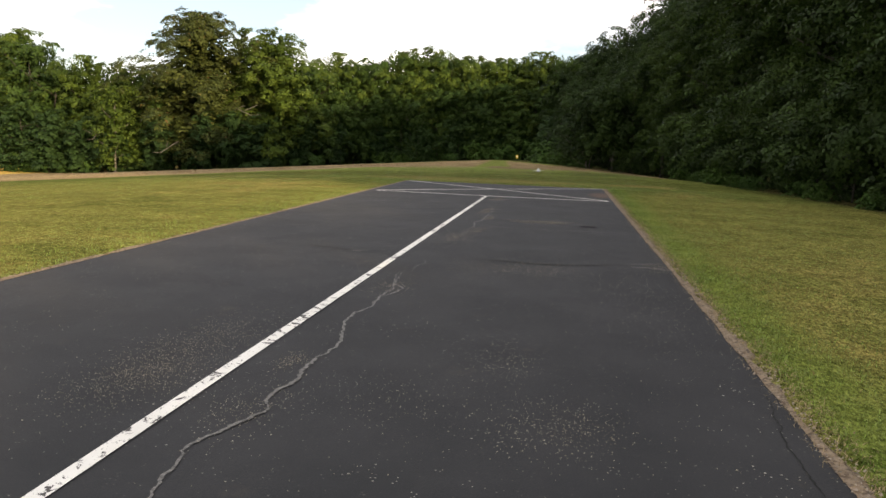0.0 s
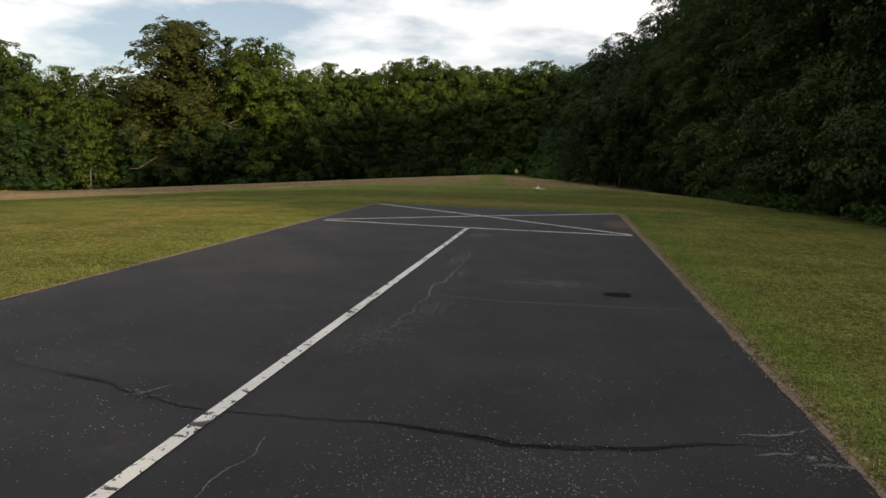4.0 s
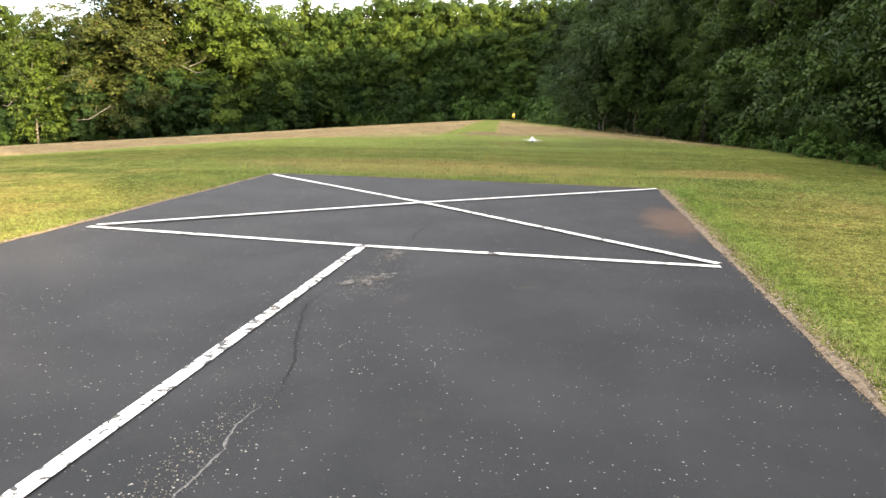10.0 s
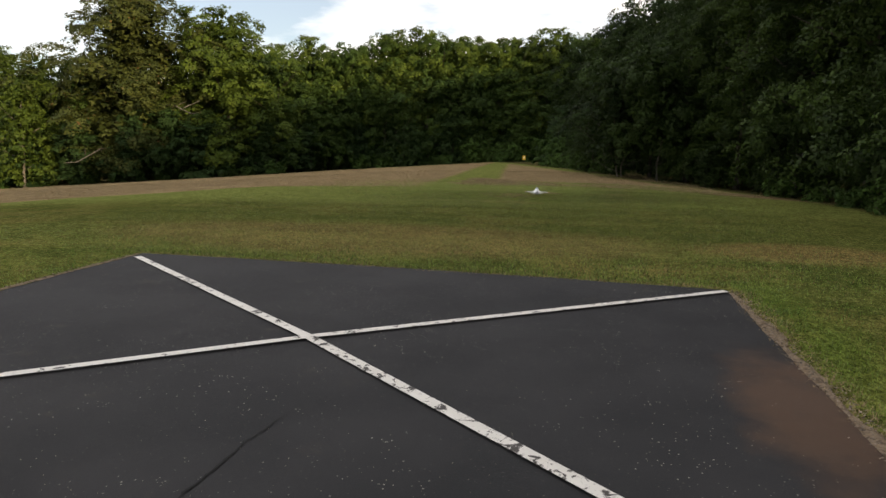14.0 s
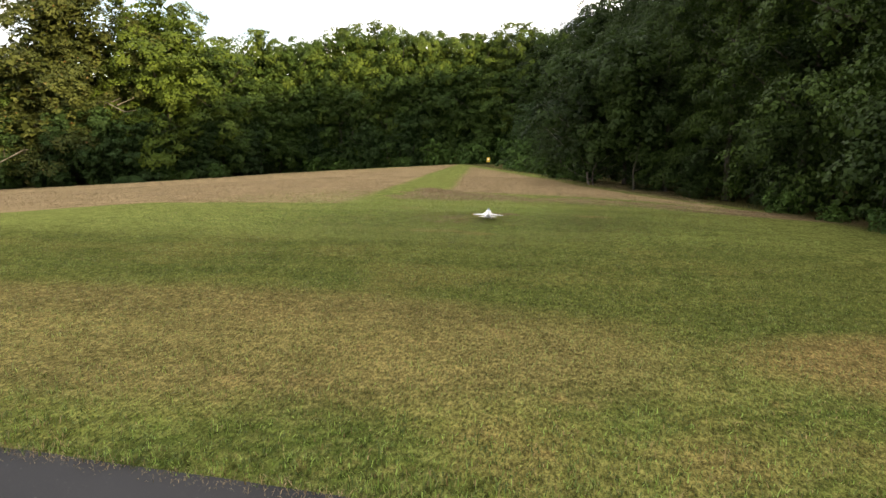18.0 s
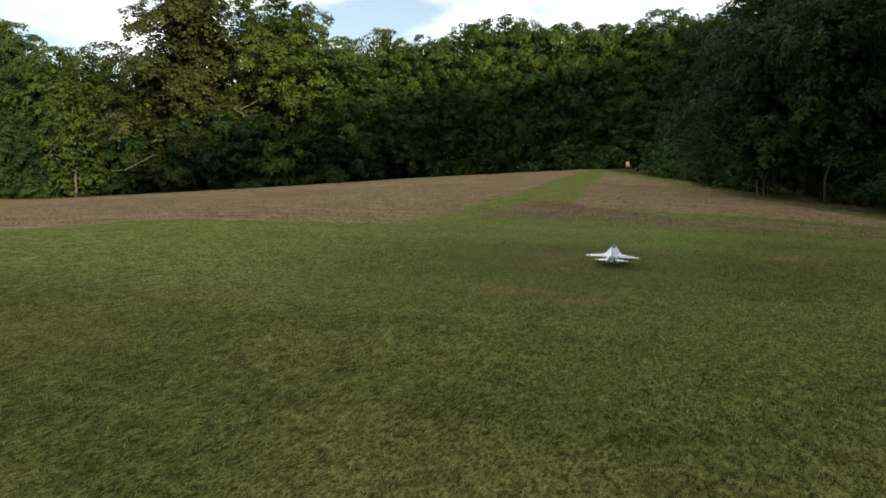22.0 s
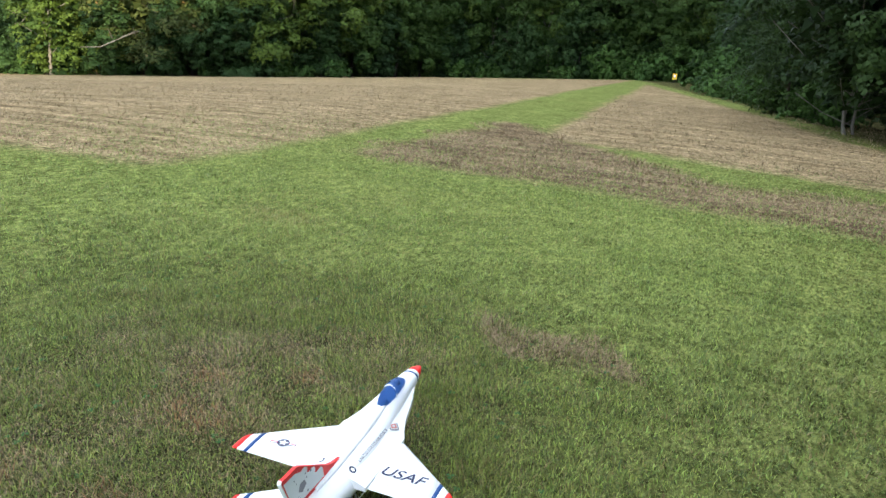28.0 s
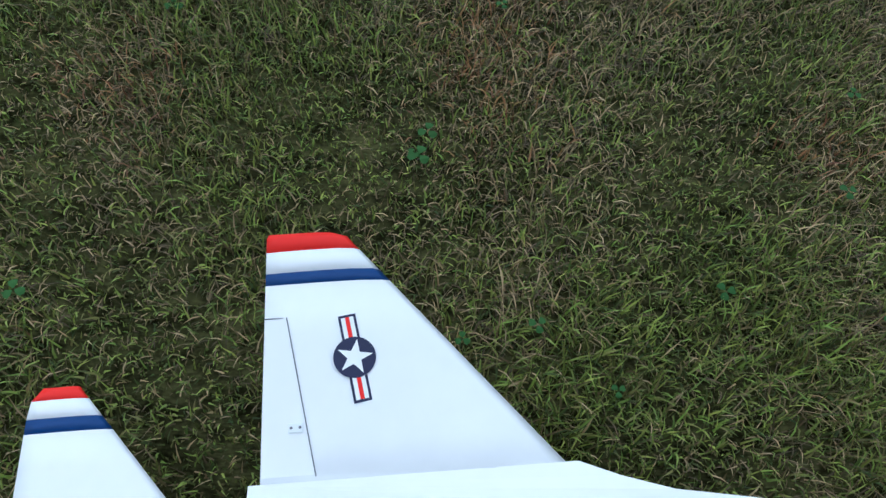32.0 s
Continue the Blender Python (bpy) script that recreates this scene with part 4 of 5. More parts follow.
for i in range(18):
    a = radians(-92 + i * 2.1)
    d = 138 + q.uniform(-6, 6)
    plant("far" if i % 3 else "warm", math.sin(a) * d, 30 + math.cos(a) * d, q.uniform(0.85, 1.0), q.uniform(0, 360))
# brush along the foot of the woods
for x in np.arange(-36, -4, 1.9):
    plant("shrub", x + q.uniform(-0.6, 0.6), 106.0 + q.uniform(-1, 1.5) - 0.06 * (x + 20), q.uniform(0.6, 1.0) * (1.25 if x > -18 else 0.75), q.uniform(0, 360), group="brush")
for i in range(18):
    plant("shrub", -36 - 2.4 * i + q.uniform(-0.5, 0.5), 91.0 - 0.62 * min(i, 13) + q.uniform(-0.6, 0.6), q.uniform(0.4, 0.7), q.uniform(0, 360), group="brush")
for i in range(17):
    y = 99 - 2.2 * i + q.uniform(-0.6, 0.6)
    plant("shrub", wood_edge(y) + (3.4 if y > 88 else 2.4 if y > 79 else 1.0) + q.uniform(-0.4, 0.5), y, q.uniform(0.4, 0.75) * (1.5 if y > 78 else 0.8), q.uniform(0, 360), group="brush")
for y in np.arange(20, 50, 2.9):
    plant("shrub", wood_edge(y) + 0.9 + q.uniform(-0.4, 0.4), y + q.uniform(-0.6, 0.6), q.uniform(0.22, 0.42), q.uniform(0, 360), group="brush")



# ---- model jet on the lawn ----
def gloss(name, colour, rough=0.5):
    m = Mat(name)
    n = m.noise(6.0, 4, 0.6, m.coord("Object"))
    m.put("Base Color", m.mix(n.step(0.25, 0.75), tuple(c * 0.93 for c in colour), colour)).put("Roughness", rough).put("Specular IOR Level", 0.3)
    m.bump(m.noise(220.0, 2, 0.6, m.coord("Object")), 0.08, 0.0006)
    return m.mat


WHITE, RED, BLUE = gloss("foam_white", (0.86, 0.87, 0.88)), gloss("jet_red", (0.80, 0.016, 0.010)), gloss("jet_blue", (0.003, 0.042, 0.17))
NAVY, GREYMARK = gloss("decal_navy", (0.015, 0.018, 0.06), 0.45), gloss("decal_grey", (0.28, 0.28, 0.31), 0.5)
LINE_INK = gloss("panel_ink", (0.16, 0.16, 0.18), 0.6)
METAL = plain("nozzle_metal", (0.55, 0.58, 0.62), 0.35, 0.85, 0.25, 60)
BLACK = plain("black_rubber", (0.015, 0.015, 0.016), 0.7, 0, 0.2, 60)
STRUT = plain("strut_metal", (0.5, 0.5, 0.5), 0.35, 0.9, 0.2, 60)
PALE_BLUE = gloss("scallop_white", (0.84, 0.87, 0.88))
_m = Mat("canopy_tint")
_m.put("Base Color", (0.035, 0.09, 0.27, 1)).put("Roughness", 0.03).put("Transmission Weight", 1.0).put("IOR", 1.12)
CANOPY = _m.mat

JET_X, JET_Y, JET_SCALE = -1.956, 40.261, 0.895
jet = new("model_jet")
jet.matrix_world = Matrix.Translation((JET_X, JET_Y, float(height(np.float64(JET_X), np.float64(JET_Y))) + 0.025)) @ Matrix.Rotation(radians(5.3), 4, "Z") @ Matrix.Rotation(radians(1.1), 4, "Y") @ Matrix.Scale(JET_SCALE, 4)
tagged(jet, "white foam model jet with red and blue bands parked on grass", "model aircraft")
WING_Z = 0.135


def loft(rows, lo=0.0, hi=360.0, sides=28, power=2.3):
    """Skin over rings (y, half width, bottom, top), over the angles lo to hi; 90 is the top."""
    bm = bmesh.new()
    rings = []
    whole = hi - lo >= 360
    for y, hw, zb, zt in rows:
        ring = []
        for k in range(sides + (0 if whole else 1)):
            a = radians(lo + (hi - lo) * k / sides)
            c, s = math.cos(a), math.sin(a)
            x = math.copysign(abs(c) ** (2 / power), c) * hw
            z = (zb + zt) / 2 + math.copysign(abs(s) ** (2 / power), s) * (zt - zb) / 2
            ring.append(bm.verts.new((x, y, z)))
        rings.append(ring)
    for r, s in zip(rings, rings[1:]):
        n = len(r)
        for k in range(n if whole else n - 1):
            bm.faces.new((r[k], r[(k + 1) % n], s[(k + 1) % n], s[k]))
    if whole:
        bm.faces.new(rings[0])
        bm.faces.new(rings[-1][::-1])
    return bm


BODY = [(0.785, 0.005, 0.141, 0.151), (0.765, 0.015, 0.133, 0.161), (0.735, 0.025, 0.126, 0.171), (0.69, 0.034, 0.117, 0.182), (0.665, 0.038, 0.114, 0.187), (0.64, 0.040, 0.111, 0.192),
        (0.615, 0.043, 0.107, 0.197), (0.56, 0.049, 0.102, 0.205), (0.50, 0.055, 0.098, 0.212), (0.44, 0.060, 0.085, 0.218), (0.38, 0.066, 0.066, 0.220),
        (0.30, 0.076, 0.058, 0.218), (0.20, 0.084, 0.056, 0.214), (0.10, 0.088, 0.058, 0.210), (0.0, 0.088, 0.064, 0.206), (-0.08, 0.080, 0.074, 0.202),
        (-0.15, 0.069, 0.084, 0.198), (-0.205, 0.058, 0.090, 0.193)]


def rise(y):
    """How far the forward body bends up."""
    u = min(1.0, max(0.0, (y - 0.30) / 0.49))
    return 0.044 * u * u * (3 - 2 * u)


def flat(y):
    """How far the back is flattened behind the canopy."""
    u = min(1.0, max(0.0, (0.48 - y) / 0.2))
    return 0.016 * u * u * (3 - 2 * u)


BODY = [(y + 0.014 * max(0.0, y - 0.5) / 0.285, hw, zb + 0.018 * max(y, 0) / 0.7 + rise(y), zt - 0.012 + 0.024 * max(y, 0) / 0.7 + rise(y) - flat(y)) for y, hw, zb, zt in BODY]


def stretch(a, b):
    """Rows of the body between two places along it, with ends cut exactly."""
    def at(y):
        for p, q_ in zip(BODY, BODY[1:]):
            if q_[0] <= y <= p[0]:
                u = (p[0] - y) / (p[0] - q_[0])
                return tuple(i + (j - i) * u for i, j in zip(p, q_))
        return BODY[-1]
    return [at(a)] + [r for r in BODY if b < r[0] < a] + [at(b)]


def jet_part(name, bm, mat, label="", smooth_faces=True, parent=None):
    return part(name, bm, mat, parent or jet, label, smooth_faces)


jet_part("nose_cone", loft(stretch(0.799, 0.712)), RED, "red pointed nose cone")
jet_part("nose_ring", loft(stretch(0.712, 0.692)), WHITE, "white nose ring")
jet_part("nose_band", loft(stretch(0.692, 0.676)), BLUE, "dark blue nose band")
jet_part("fuselage", loft(stretch(0.676, -0.205), -28, 208), WHITE, "white blended fuselage")
jet_part("belly", loft(stretch(0.676, -0.205), 208, 332, 14), BLUE, "dark blue belly")

# canopy with its frame and a plain helmet shape within
CAN = [(0.632, 0.004, 0.185, 0.197), (0.60, 0.022, 0.185, 0.218), (0.565, 0.031, 0.187, 0.236), (0.52, 0.036, 0.19, 0.250), (0.48, 0.037, 0.192, 0.254), (0.44, 0.035, 0.195, 0.250), (0.40, 0.028, 0.20, 0.240), (0.36, 0.012, 0.21, 0.226)]
CAN = [(0.5 + (y - 0.5) * 0.9, hw * 0.84, zb + 0.004 + rise(y), zt + 0.002 + rise(y)) for y, hw, zb, zt in CAN]
canopy = jet_part("canopy", loft(CAN, -20, 200, 20), CANOPY, "dark blue tinted canopy")
hoop = bmesh.new()
tube(hoop, [Vector((0.0315 * math.cos(a), 0.470, 0.214 + 0.0575 * math.sin(a))) for a in np.linspace(0.0, math.pi, 13)], [0.0035] * 13, 6)
part("canopy_hoop", hoop, WHITE, canopy, "white canopy hoop", True)
bm = bmesh.new()
bmesh.ops.create_uvsphere(bm, u_segments=14, v_segments=10, radius=0.0135, matrix=Matrix.Translation((0, 0.535, 0.251)))
part("helmet", bm, PALE_BLUE, canopy, "plain white helmet shape", True)
bm = bmesh.new()
bmesh.ops.create_cube(bm, size=1, matrix=Matrix.Translation((0, 0.52, 0.221)) @ Matrix.Diagonal((0.04, 0.10, 0.012, 1)))
part("cockpit_tub", bm, BLACK, canopy)


# spine fairing from canopy to fin
jet_part("spine", loft([(0.42, 0.018, 0.20, 0.238), (0.34, 0.022, 0.19, 0.222), (0.2, 0.024, 0.18, 0.204), (0.0, 0.022, 0.17, 0.190), (-0.12, 0.016, 0.165, 0.183)], -10, 190, 14), WHITE)


def slab(rows, thick, side=1, tip_thin=1.0):
    """A wing panel: rows of (x, leading y, trailing y, z) with a thin rounded section."""
    bm = bmesh.new()
    sec = [(0.0, 0.0), (0.06, 0.62), (0.25, 1.0), (0.55, 0.8), (0.85, 0.35), (1.0, 0.08)]
    rings = []
    for n, (x, a, b, z) in enumerate(rows):
        t = thick * (1 + (tip_thin - 1) * n / max(1, len(rows) - 1))
        up = [bm.verts.new((side * x, a + (b - a) * u, z + t * h)) for u, h in sec]
        dn = [bm.verts.new((side * x, a + (b - a) * u, z - t * h * 0.6)) for u, h in sec[:0:-1]]
        rings.append(up + dn)
    for r, s in zip(rings, rings[1:]):
        for k in range(len(r)):
            bm.faces.new((r[k], r[(k + 1) % len(r)], s[(k + 1) % len(r)], s[k]))
    bm.faces.new(rings[0])
    bm.faces.new(rings[-1])
    return bm


def wing_lead(x):
    return 0.426 - 0.805 * x


def strip(x0, x1, lead, trail, z, steps=3):
    return [(x0 + (x1 - x0) * i / steps, lead(x0 + (x1 - x0) * i / steps), trail(x0 + (x1 - x0) * i / steps), z) for i in range(steps + 1)]


def zero(x):
    return 0.010


def flap_line(x):
    return 0.090 - 0.184 * x


def skin(x, y):
    """The height of the wing's upper skin."""
    u = min(1.0, max(0.0, (wing_lead(x) - y) / (wing_lead(x) - zero(x))))
    h = float(np.interp(u, (0.0, 0.06, 0.25, 0.55, 0.85, 1.0), (0.0, 0.62, 1.0, 0.8, 0.35, 0.08)))
    return WING_Z + h * 0.011 * (1 - 0.4 * (x - 0.11) / 0.234)


for side, word in ((-1, "left"), (1, "right")):
    # strake from the cockpit into the wing
    bm = bmesh.new()
    outline = [(0.03, 0.66), (0.048, 0.62), (0.066, 0.56), (0.080, 0.49), (0.094, 0.42), (0.112, 0.37), (0.130, 0.331), (0.13, 0.0), (0.03, 0.0)]
    top = [bm.verts.new((side * x, y, WING_Z + 0.010 + 0.042 * max(0.0, 1 - x / 0.13) + 0.8 * rise(y))) for x, y in outline]
    low = [bm.verts.new((side * x, y, WING_Z - 0.006 + 0.8 * rise(y))) for x, y in outline]
    bm.faces.new(top)
    bm.faces.new(low[::-1])
    for k in range(len(outline)):
        j = (k + 1) % len(outline)
        bm.faces.new((top[k], low[k], low[j], top[j]))
    jet_part("strake", bm, WHITE, "", False)
    wing = jet_part("wing", slab(strip(0.11, 0.344, wing_lead, zero, WING_Z, 4), 0.011, side, 0.6), WHITE, "white swept wing panel")
    bm = bmesh.new()
    grid = []
    for k in range(7):
        x = 0.137 + (0.3035 - 0.137) * k / 6
        grid.append([bm.verts.new((side * x, y, skin(x, y) + 0.0004)) for y in (flap_line(x) + (0.011 - flap_line(x)) * n / 4 for n in range(5))])
    for r, s in zip(grid, grid[1:]):
        for n in range(4):
            bm.faces.new((r[n], r[n + 1], s[n + 1], s[n]))
    part("flaperon", bm, WHITE, wing, "white hinged flaperon", True)
    part("wing_band", slab(strip(0.344, 0.3585, wing_lead, zero, WING_Z, 1), 0.0068, side), BLUE, wing, "dark blue wing band", True)
    part("tip_white", slab(strip(0.3585, 0.385, wing_lead, zero, WING_Z, 1), 0.0064, side), WHITE, wing, "", True)
    part("wing_tip", slab([(0.385, wing_lead(0.385), 0.010, WING_Z), (0.403, wing_lead(0.403), 0.010, WING_Z), (0.408, wing_lead(0.408) - 0.012, 0.012, WING_Z)], 0.006, side, 0.5), RED, wing, "red wing tip", True)
    bm = bmesh.new()
    bmesh.ops.create_cube(bm, size=1, matrix=Matrix.Translation((side * 0.184, 0.045, skin(0.184, 0.045) + 0.0012)) @ Matrix.Diagonal((0.010, 0.015, 0.003, 1)))
    bmesh.ops.bevel(bm, geom=bm.edges[:], offset=0.0008, segments=1, affect="EDGES")
    horn = part("control_horn", bm, PALE_BLUE, wing, "small white horn plate")
    for e in (-0.0045, 0.0045):
        bm = bmesh.new()
        bmesh.ops.create_circle(bm, cap_ends=True, segments=8, radius=0.0016, matrix=Matrix.Translation((side * 0.184, 0.045 + e, skin(0.184, 0.045 + e) + 0.0036)))
        part("screw", bm, LINE_INK, wing)
    # the gap in front of the flaperon
    bm = bmesh.new()
    a, b = (0.135, flap_line(0.135)), (0.305, flap_line(0.305))
    pts = [(a[0], a[1] - 0.0006), (b[0], b[1] - 0.0006), (b[0], b[1] + 0.0006), (a[0], a[1] + 0.0006)]
    bm.faces.new([bm.verts.new((side * x, y, skin(x, y) + 0.0008)) for x, y in pts])
    part("hinge_gap", bm, LINE_INK, wing)
    bm = bmesh.new()
    bmesh.ops.create_cube(bm, size=1, matrix=Matrix.Translation((side * 0.3045, 0.022, skin(0.3045, 0.022))) @ Matrix.Diagonal((0.0010, 0.025, 0.0012, 1)))
    part("flaperon_gap", bm, LINE_INK, wing)

    def stab_lead(x):
        return 0.020 - 0.82 * x

    def stab_trail(x):
        return -0.232 + (0.02 if x < 0.075 else 0.0) + 0.012 * max(0, x - 0.232) / 0.016

    stab = jet_part("stabilator", slab(strip(0.06, 0.2005, stab_lead, stab_trail, 0.116, 4), 0.006, side, 0.8), WHITE, "white all-moving tailplane")
    part("stab_band", slab(strip(0.2005, 0.2155, stab_lead, stab_trail, 0.116, 1), 0.0048, side), BLUE, stab, "dark blue tailplane band", True)
    part("stab_white", slab(strip(0.2155, 0.2345, stab_lead, stab_trail, 0.116, 1), 0.0045, side), WHITE, stab, "", True)
    part("stab_tip", slab(strip(0.2345, 0.248, stab_lead, stab_trail, 0.116, 2), 0.0042, side, 0.6), RED, stab, "red tailplane tip", True)
    jet_part("tail_shelf", slab([(0.03, 0.10, -0.235, 0.136), (0.075, 0.06, -0.225, 0.122)], 0.010, side, 0.5), WHITE)
    # main wheels
    leg = bmesh.new()
    tube(leg, [Vector((side * 0.05, 0.03, 0.08)), Vector((side * 0.105, 0.025, 0.03))], [0.005, 0.004], 8)
    tube(leg, [Vector((side * 0.05, 0.07, 0.075)), Vector((side * 0.10, 0.03, 0.035))], [0.003, 0.003], 6)
    leg = jet_part("main_leg", leg, STRUT)
    for nm, r, wdt, mat in (("tyre", 0.028, 0.016, BLACK), ("hub", 0.014, 0.018, STRUT)):
        bm = bmesh.new()
        bmesh.ops.create_cone(bm, cap_ends=True, segments=24, radius1=r, radius2=r, depth=wdt, matrix=Matrix.Translation((side * 0.112, 0.025, 0.028)) @ Matrix.Rotation(math.pi / 2, 4, "Y"))
        bmesh.ops.bevel(bm, geom=[e for e in bm.edges if len(e.link_faces) == 2 and e.calc_face_angle(0) > 1], offset=0.003, segments=2, affect="EDGES")
        part(nm, bm, mat, leg)
    bm = bmesh.new()
    bmesh.ops.create_cube(bm, size=1, matrix=Matrix.Translation((side * 0.085, 0.06, 0.055)) @ Matrix.Rotation(side * 0.5, 4, "Y") @ Matrix.Diagonal((0.003, 0.09, 0.045, 1)))
    jet_part("gear_door", bm, WHITE)

# air intake, nose leg
jet_part("intake", loft([(0.43, 0.046, 0.05, 0.105), (0.425, 0.050, 0.046, 0.11), (0.36, 0.056, 0.044, 0.12), (0.22, 0.06, 0.048, 0.12)], 0, 360, 24), BLUE, "dark blue chin intake")
leg = bmesh.new()
tube(leg, [Vector((0, 0.34, 0.07)), Vector((0, 0.345, 0.03))], [0.005, 0.004], 8)
leg = jet_part("nose_leg", leg, STRUT)
bm = bmesh.new()
bmesh.ops.create_cone(bm, cap_ends=True, segments=20, radius1=0.024, radius2=0.024, depth=0.013, matrix=Matrix.Translation((0, 0.345, 0.024)) @ Matrix.Rotation(math.pi / 2, 4, "Y"))
part("tyre", bm, BLACK, leg)

# nozzle: petals round a dark pipe
nozzle = bmesh.new()
rows = [(-0.205, 0.052), (-0.23, 0.051), (-0.262, 0.043), (-0.285, 0.037), (-0.283, 0.033), (-0.25, 0.036), (-0.21, 0.040)]
rings = [[nozzle.verts.new((r * math.cos(k * math.tau / 28), y, 0.1415 + r * math.sin(k * math.tau / 28))) for k in range(28)] for y, r in rows]
for r, s in zip(rings, rings[1:]):
    for k in range(28):
        nozzle.faces.new((r[k], r[(k + 1) % 28], s[(k + 1) % 28], s[k]))
nozzle = jet_part("nozzle", nozzle, METAL, "pale metal exhaust nozzle")
for k in range(14):
    a = k * math.tau / 14
    bm = bmesh.new()
    w = 0.0085
    quad = []
    for y, r in ((-0.222, 0.0525), (-0.262, 0.0448), (-0.284, 0.0385)):
        for s in (-1, 1):
            quad.append(bm.verts.new((r * math.cos(a) - s * w * (r / 0.0525) * math.sin(a), y, 0.1415 + r * math.sin(a) + s * w * (r / 0.0525) * math.cos(a))))
    bm.faces.new((quad[0], quad[1], quad[3], quad[2]))
    bm.faces.new((quad[2], quad[3], quad[5], quad[4]))
    part("petal", bm, BLUE if k % 2 else PALE_BLUE, nozzle)
bm = bmesh.new()
bmesh.ops.create_circle(bm, cap_ends=True, segments=28, radius=0.0385, matrix=Matrix.Translation((0, -0.228, 0.1415)) @ Matrix.Rotation(math.pi / 2, 4, "X"))
part("tailpipe_disc", bm, METAL, nozzle, "pale grey exhaust plug")


# fin: red with a pale scalloped field
def fin_panel(outline, half, inset=0.0):
    bm = bmesh.new()
    ls = [bm.verts.new((-half, y, z)) for y, z in outline]
    rs = [bm.verts.new((half, y, z)) for y, z in outline]
    bm.faces.new(ls)
    bm.faces.new(rs[::-1])
    for k in range(len(outline)):
        j = (k + 1) % len(outline)
        bm.faces.new((ls[k], rs[k], rs[j], ls[j]))
    return bm


FIN = [(0.12, 0.180), (0.0, 0.205), (-0.03, 0.216), (-0.218, 0.326), (-0.234, 0.332), (-0.316, 0.332), (-0.320, 0.324), (-0.243, 0.175), (0.0, 0.175)]
fin = jet_part("fin", fin_panel(FIN, 0.0055), RED, "red fin with pale scallops", False)
part("fin_edge", fin_panel([(-0.314, 0.3335), (-0.3175, 0.3335), (-0.3222, 0.3245), (-0.2445, 0.1745), (-0.2405, 0.1745), (-0.3165, 0.3235)], 0.0061), PALE_BLUE, fin, "pale trailing edge of the rudder")
for side in (-1, 1):
    bm = bmesh.new()
    field = [(-0.06, 0.192)]
    for k in range(3):
        y0, z0 = -0.083 - 0.050 * k, 0.224 + 0.031 * k
        for a in np.linspace(-0.5, 2.2, 9):
            field.append((y0 - 0.012 + 0.024 * math.cos(a), z0 + 0.020 * math.sin(a)))
    field += [(-0.245, 0.316), (-0.306, 0.316), (-0.246, 0.190)]
    bm.faces.new([bm.verts.new((side * 0.0064, y, z)) for y, z in field])
    bmesh.ops.triangulate(bm, faces=bm.faces[:])
    part("scallop_field", bm, PALE_BLUE, fin, "pale scalloped field")
    for k in range(9):
        r = random.Random(k * 7 + 1)
        bm = bmesh.new()
        bmesh.ops.create_circle(bm, cap_ends=True, segments=10, radius=r.uniform(0.002, 0.004), matrix=Matrix.Translation((side * 0.0072, -0.15 - 0.10 * r.random(), 0.205 + 0.09 * r.random())) @ Matrix.Rotation(math.pi / 2, 4, "Y"))
        part("fin_dot", bm, NAVY, fin)
    bm = bmesh.new()
    bm.faces.new([bm.verts.new((side * 0.0075, y, z)) for y, z in ((-0.175, 0.24), (-0.19, 0.262), (-0.215, 0.26), (-0.222, 0.235), (-0.198, 0.222))])
    part("fin_crest", bm, GREYMARK, fin)


# ---- markings ----
def flat_on(z, pts):
    bm = bmesh.new()
    bm.faces.new([bm.verts.new((x, y, z)) for x, y in pts])
    return bm


def star_badge(parent, cx, cy, r, turn, z, slope=0.0):
    """Disc, star and striped bars laid on a panel."""
    c, s = math.cos(radians(turn)), math.sin(radians(turn))

    def place(pts, dz):
        bm = bmesh.new()
        bm.faces.new([bm.verts.new((cx + (x * c - y * s) * r, cy + (x * s + y * c) * r, z + dz + slope * (x * c - y * s) * r)) for x, y in pts])
        return bm

    for e in (-1, 1):
        part("badge_bar", place([(e * 0.9, -0.42), (e * 2.15, -0.42), (e * 2.15, 0.42), (e * 0.9, 0.42)], 0.0004), NAVY, parent)
        part("badge_stripe", place([(e * 0.95, -0.30), (e * 2.02, -0.30), (e * 2.02, 0.30), (e * 0.95, 0.30)], 0.0007), WHITE, parent)
        part("badge_stripe", place([(e * 0.95, -0.10), (e * 2.02, -0.10), (e * 2.02, 0.10), (e * 0.95, 0.10)], 0.0010), RED, parent)
    part("badge_disc", place([(math.cos(a), math.sin(a)) for a in np.linspace(0, math.tau, 33)[:-1]], 0.0012), NAVY, parent)
    pts = []
    for k in range(10):
        a = math.pi / 2 + k * math.pi / 5
        q_ = 0.88 if k % 2 == 0 else 0.34
        pts.append((q_ * math.cos(a), q_ * math.sin(a)))
    bm = place(pts, 0.0016)
    bmesh.ops.triangulate(bm, faces=bm.faces[:])
    part("badge_star", bm, WHITE, parent)


def words(text, size, m, mat, parent, label=""):
    """Lettering as a flat mesh on a panel."""
    cu = bpy.data.curves.new("lettering", "FONT")
    cu.body, cu.size, cu.align_x, cu.align_y = text, size, "CENTER", "CENTER"
    cu.offset = 0.0008 if text == "USAF" else 0.00015
    cu.shear = 0.25 if text == "USAF" else 0.0
    tmp = new("lettering", cu)
    me = bpy.data.meshes.new_from_object(tmp.evaluated_get(bpy.context.evaluated_depsgraph_get()))
    bpy.data.objects.remove(tmp)
    me.materials.append(mat)
    ob = new("lettering", me)
    ob.parent = parent
    ob.matrix_local = m
    return tagged(ob, label)


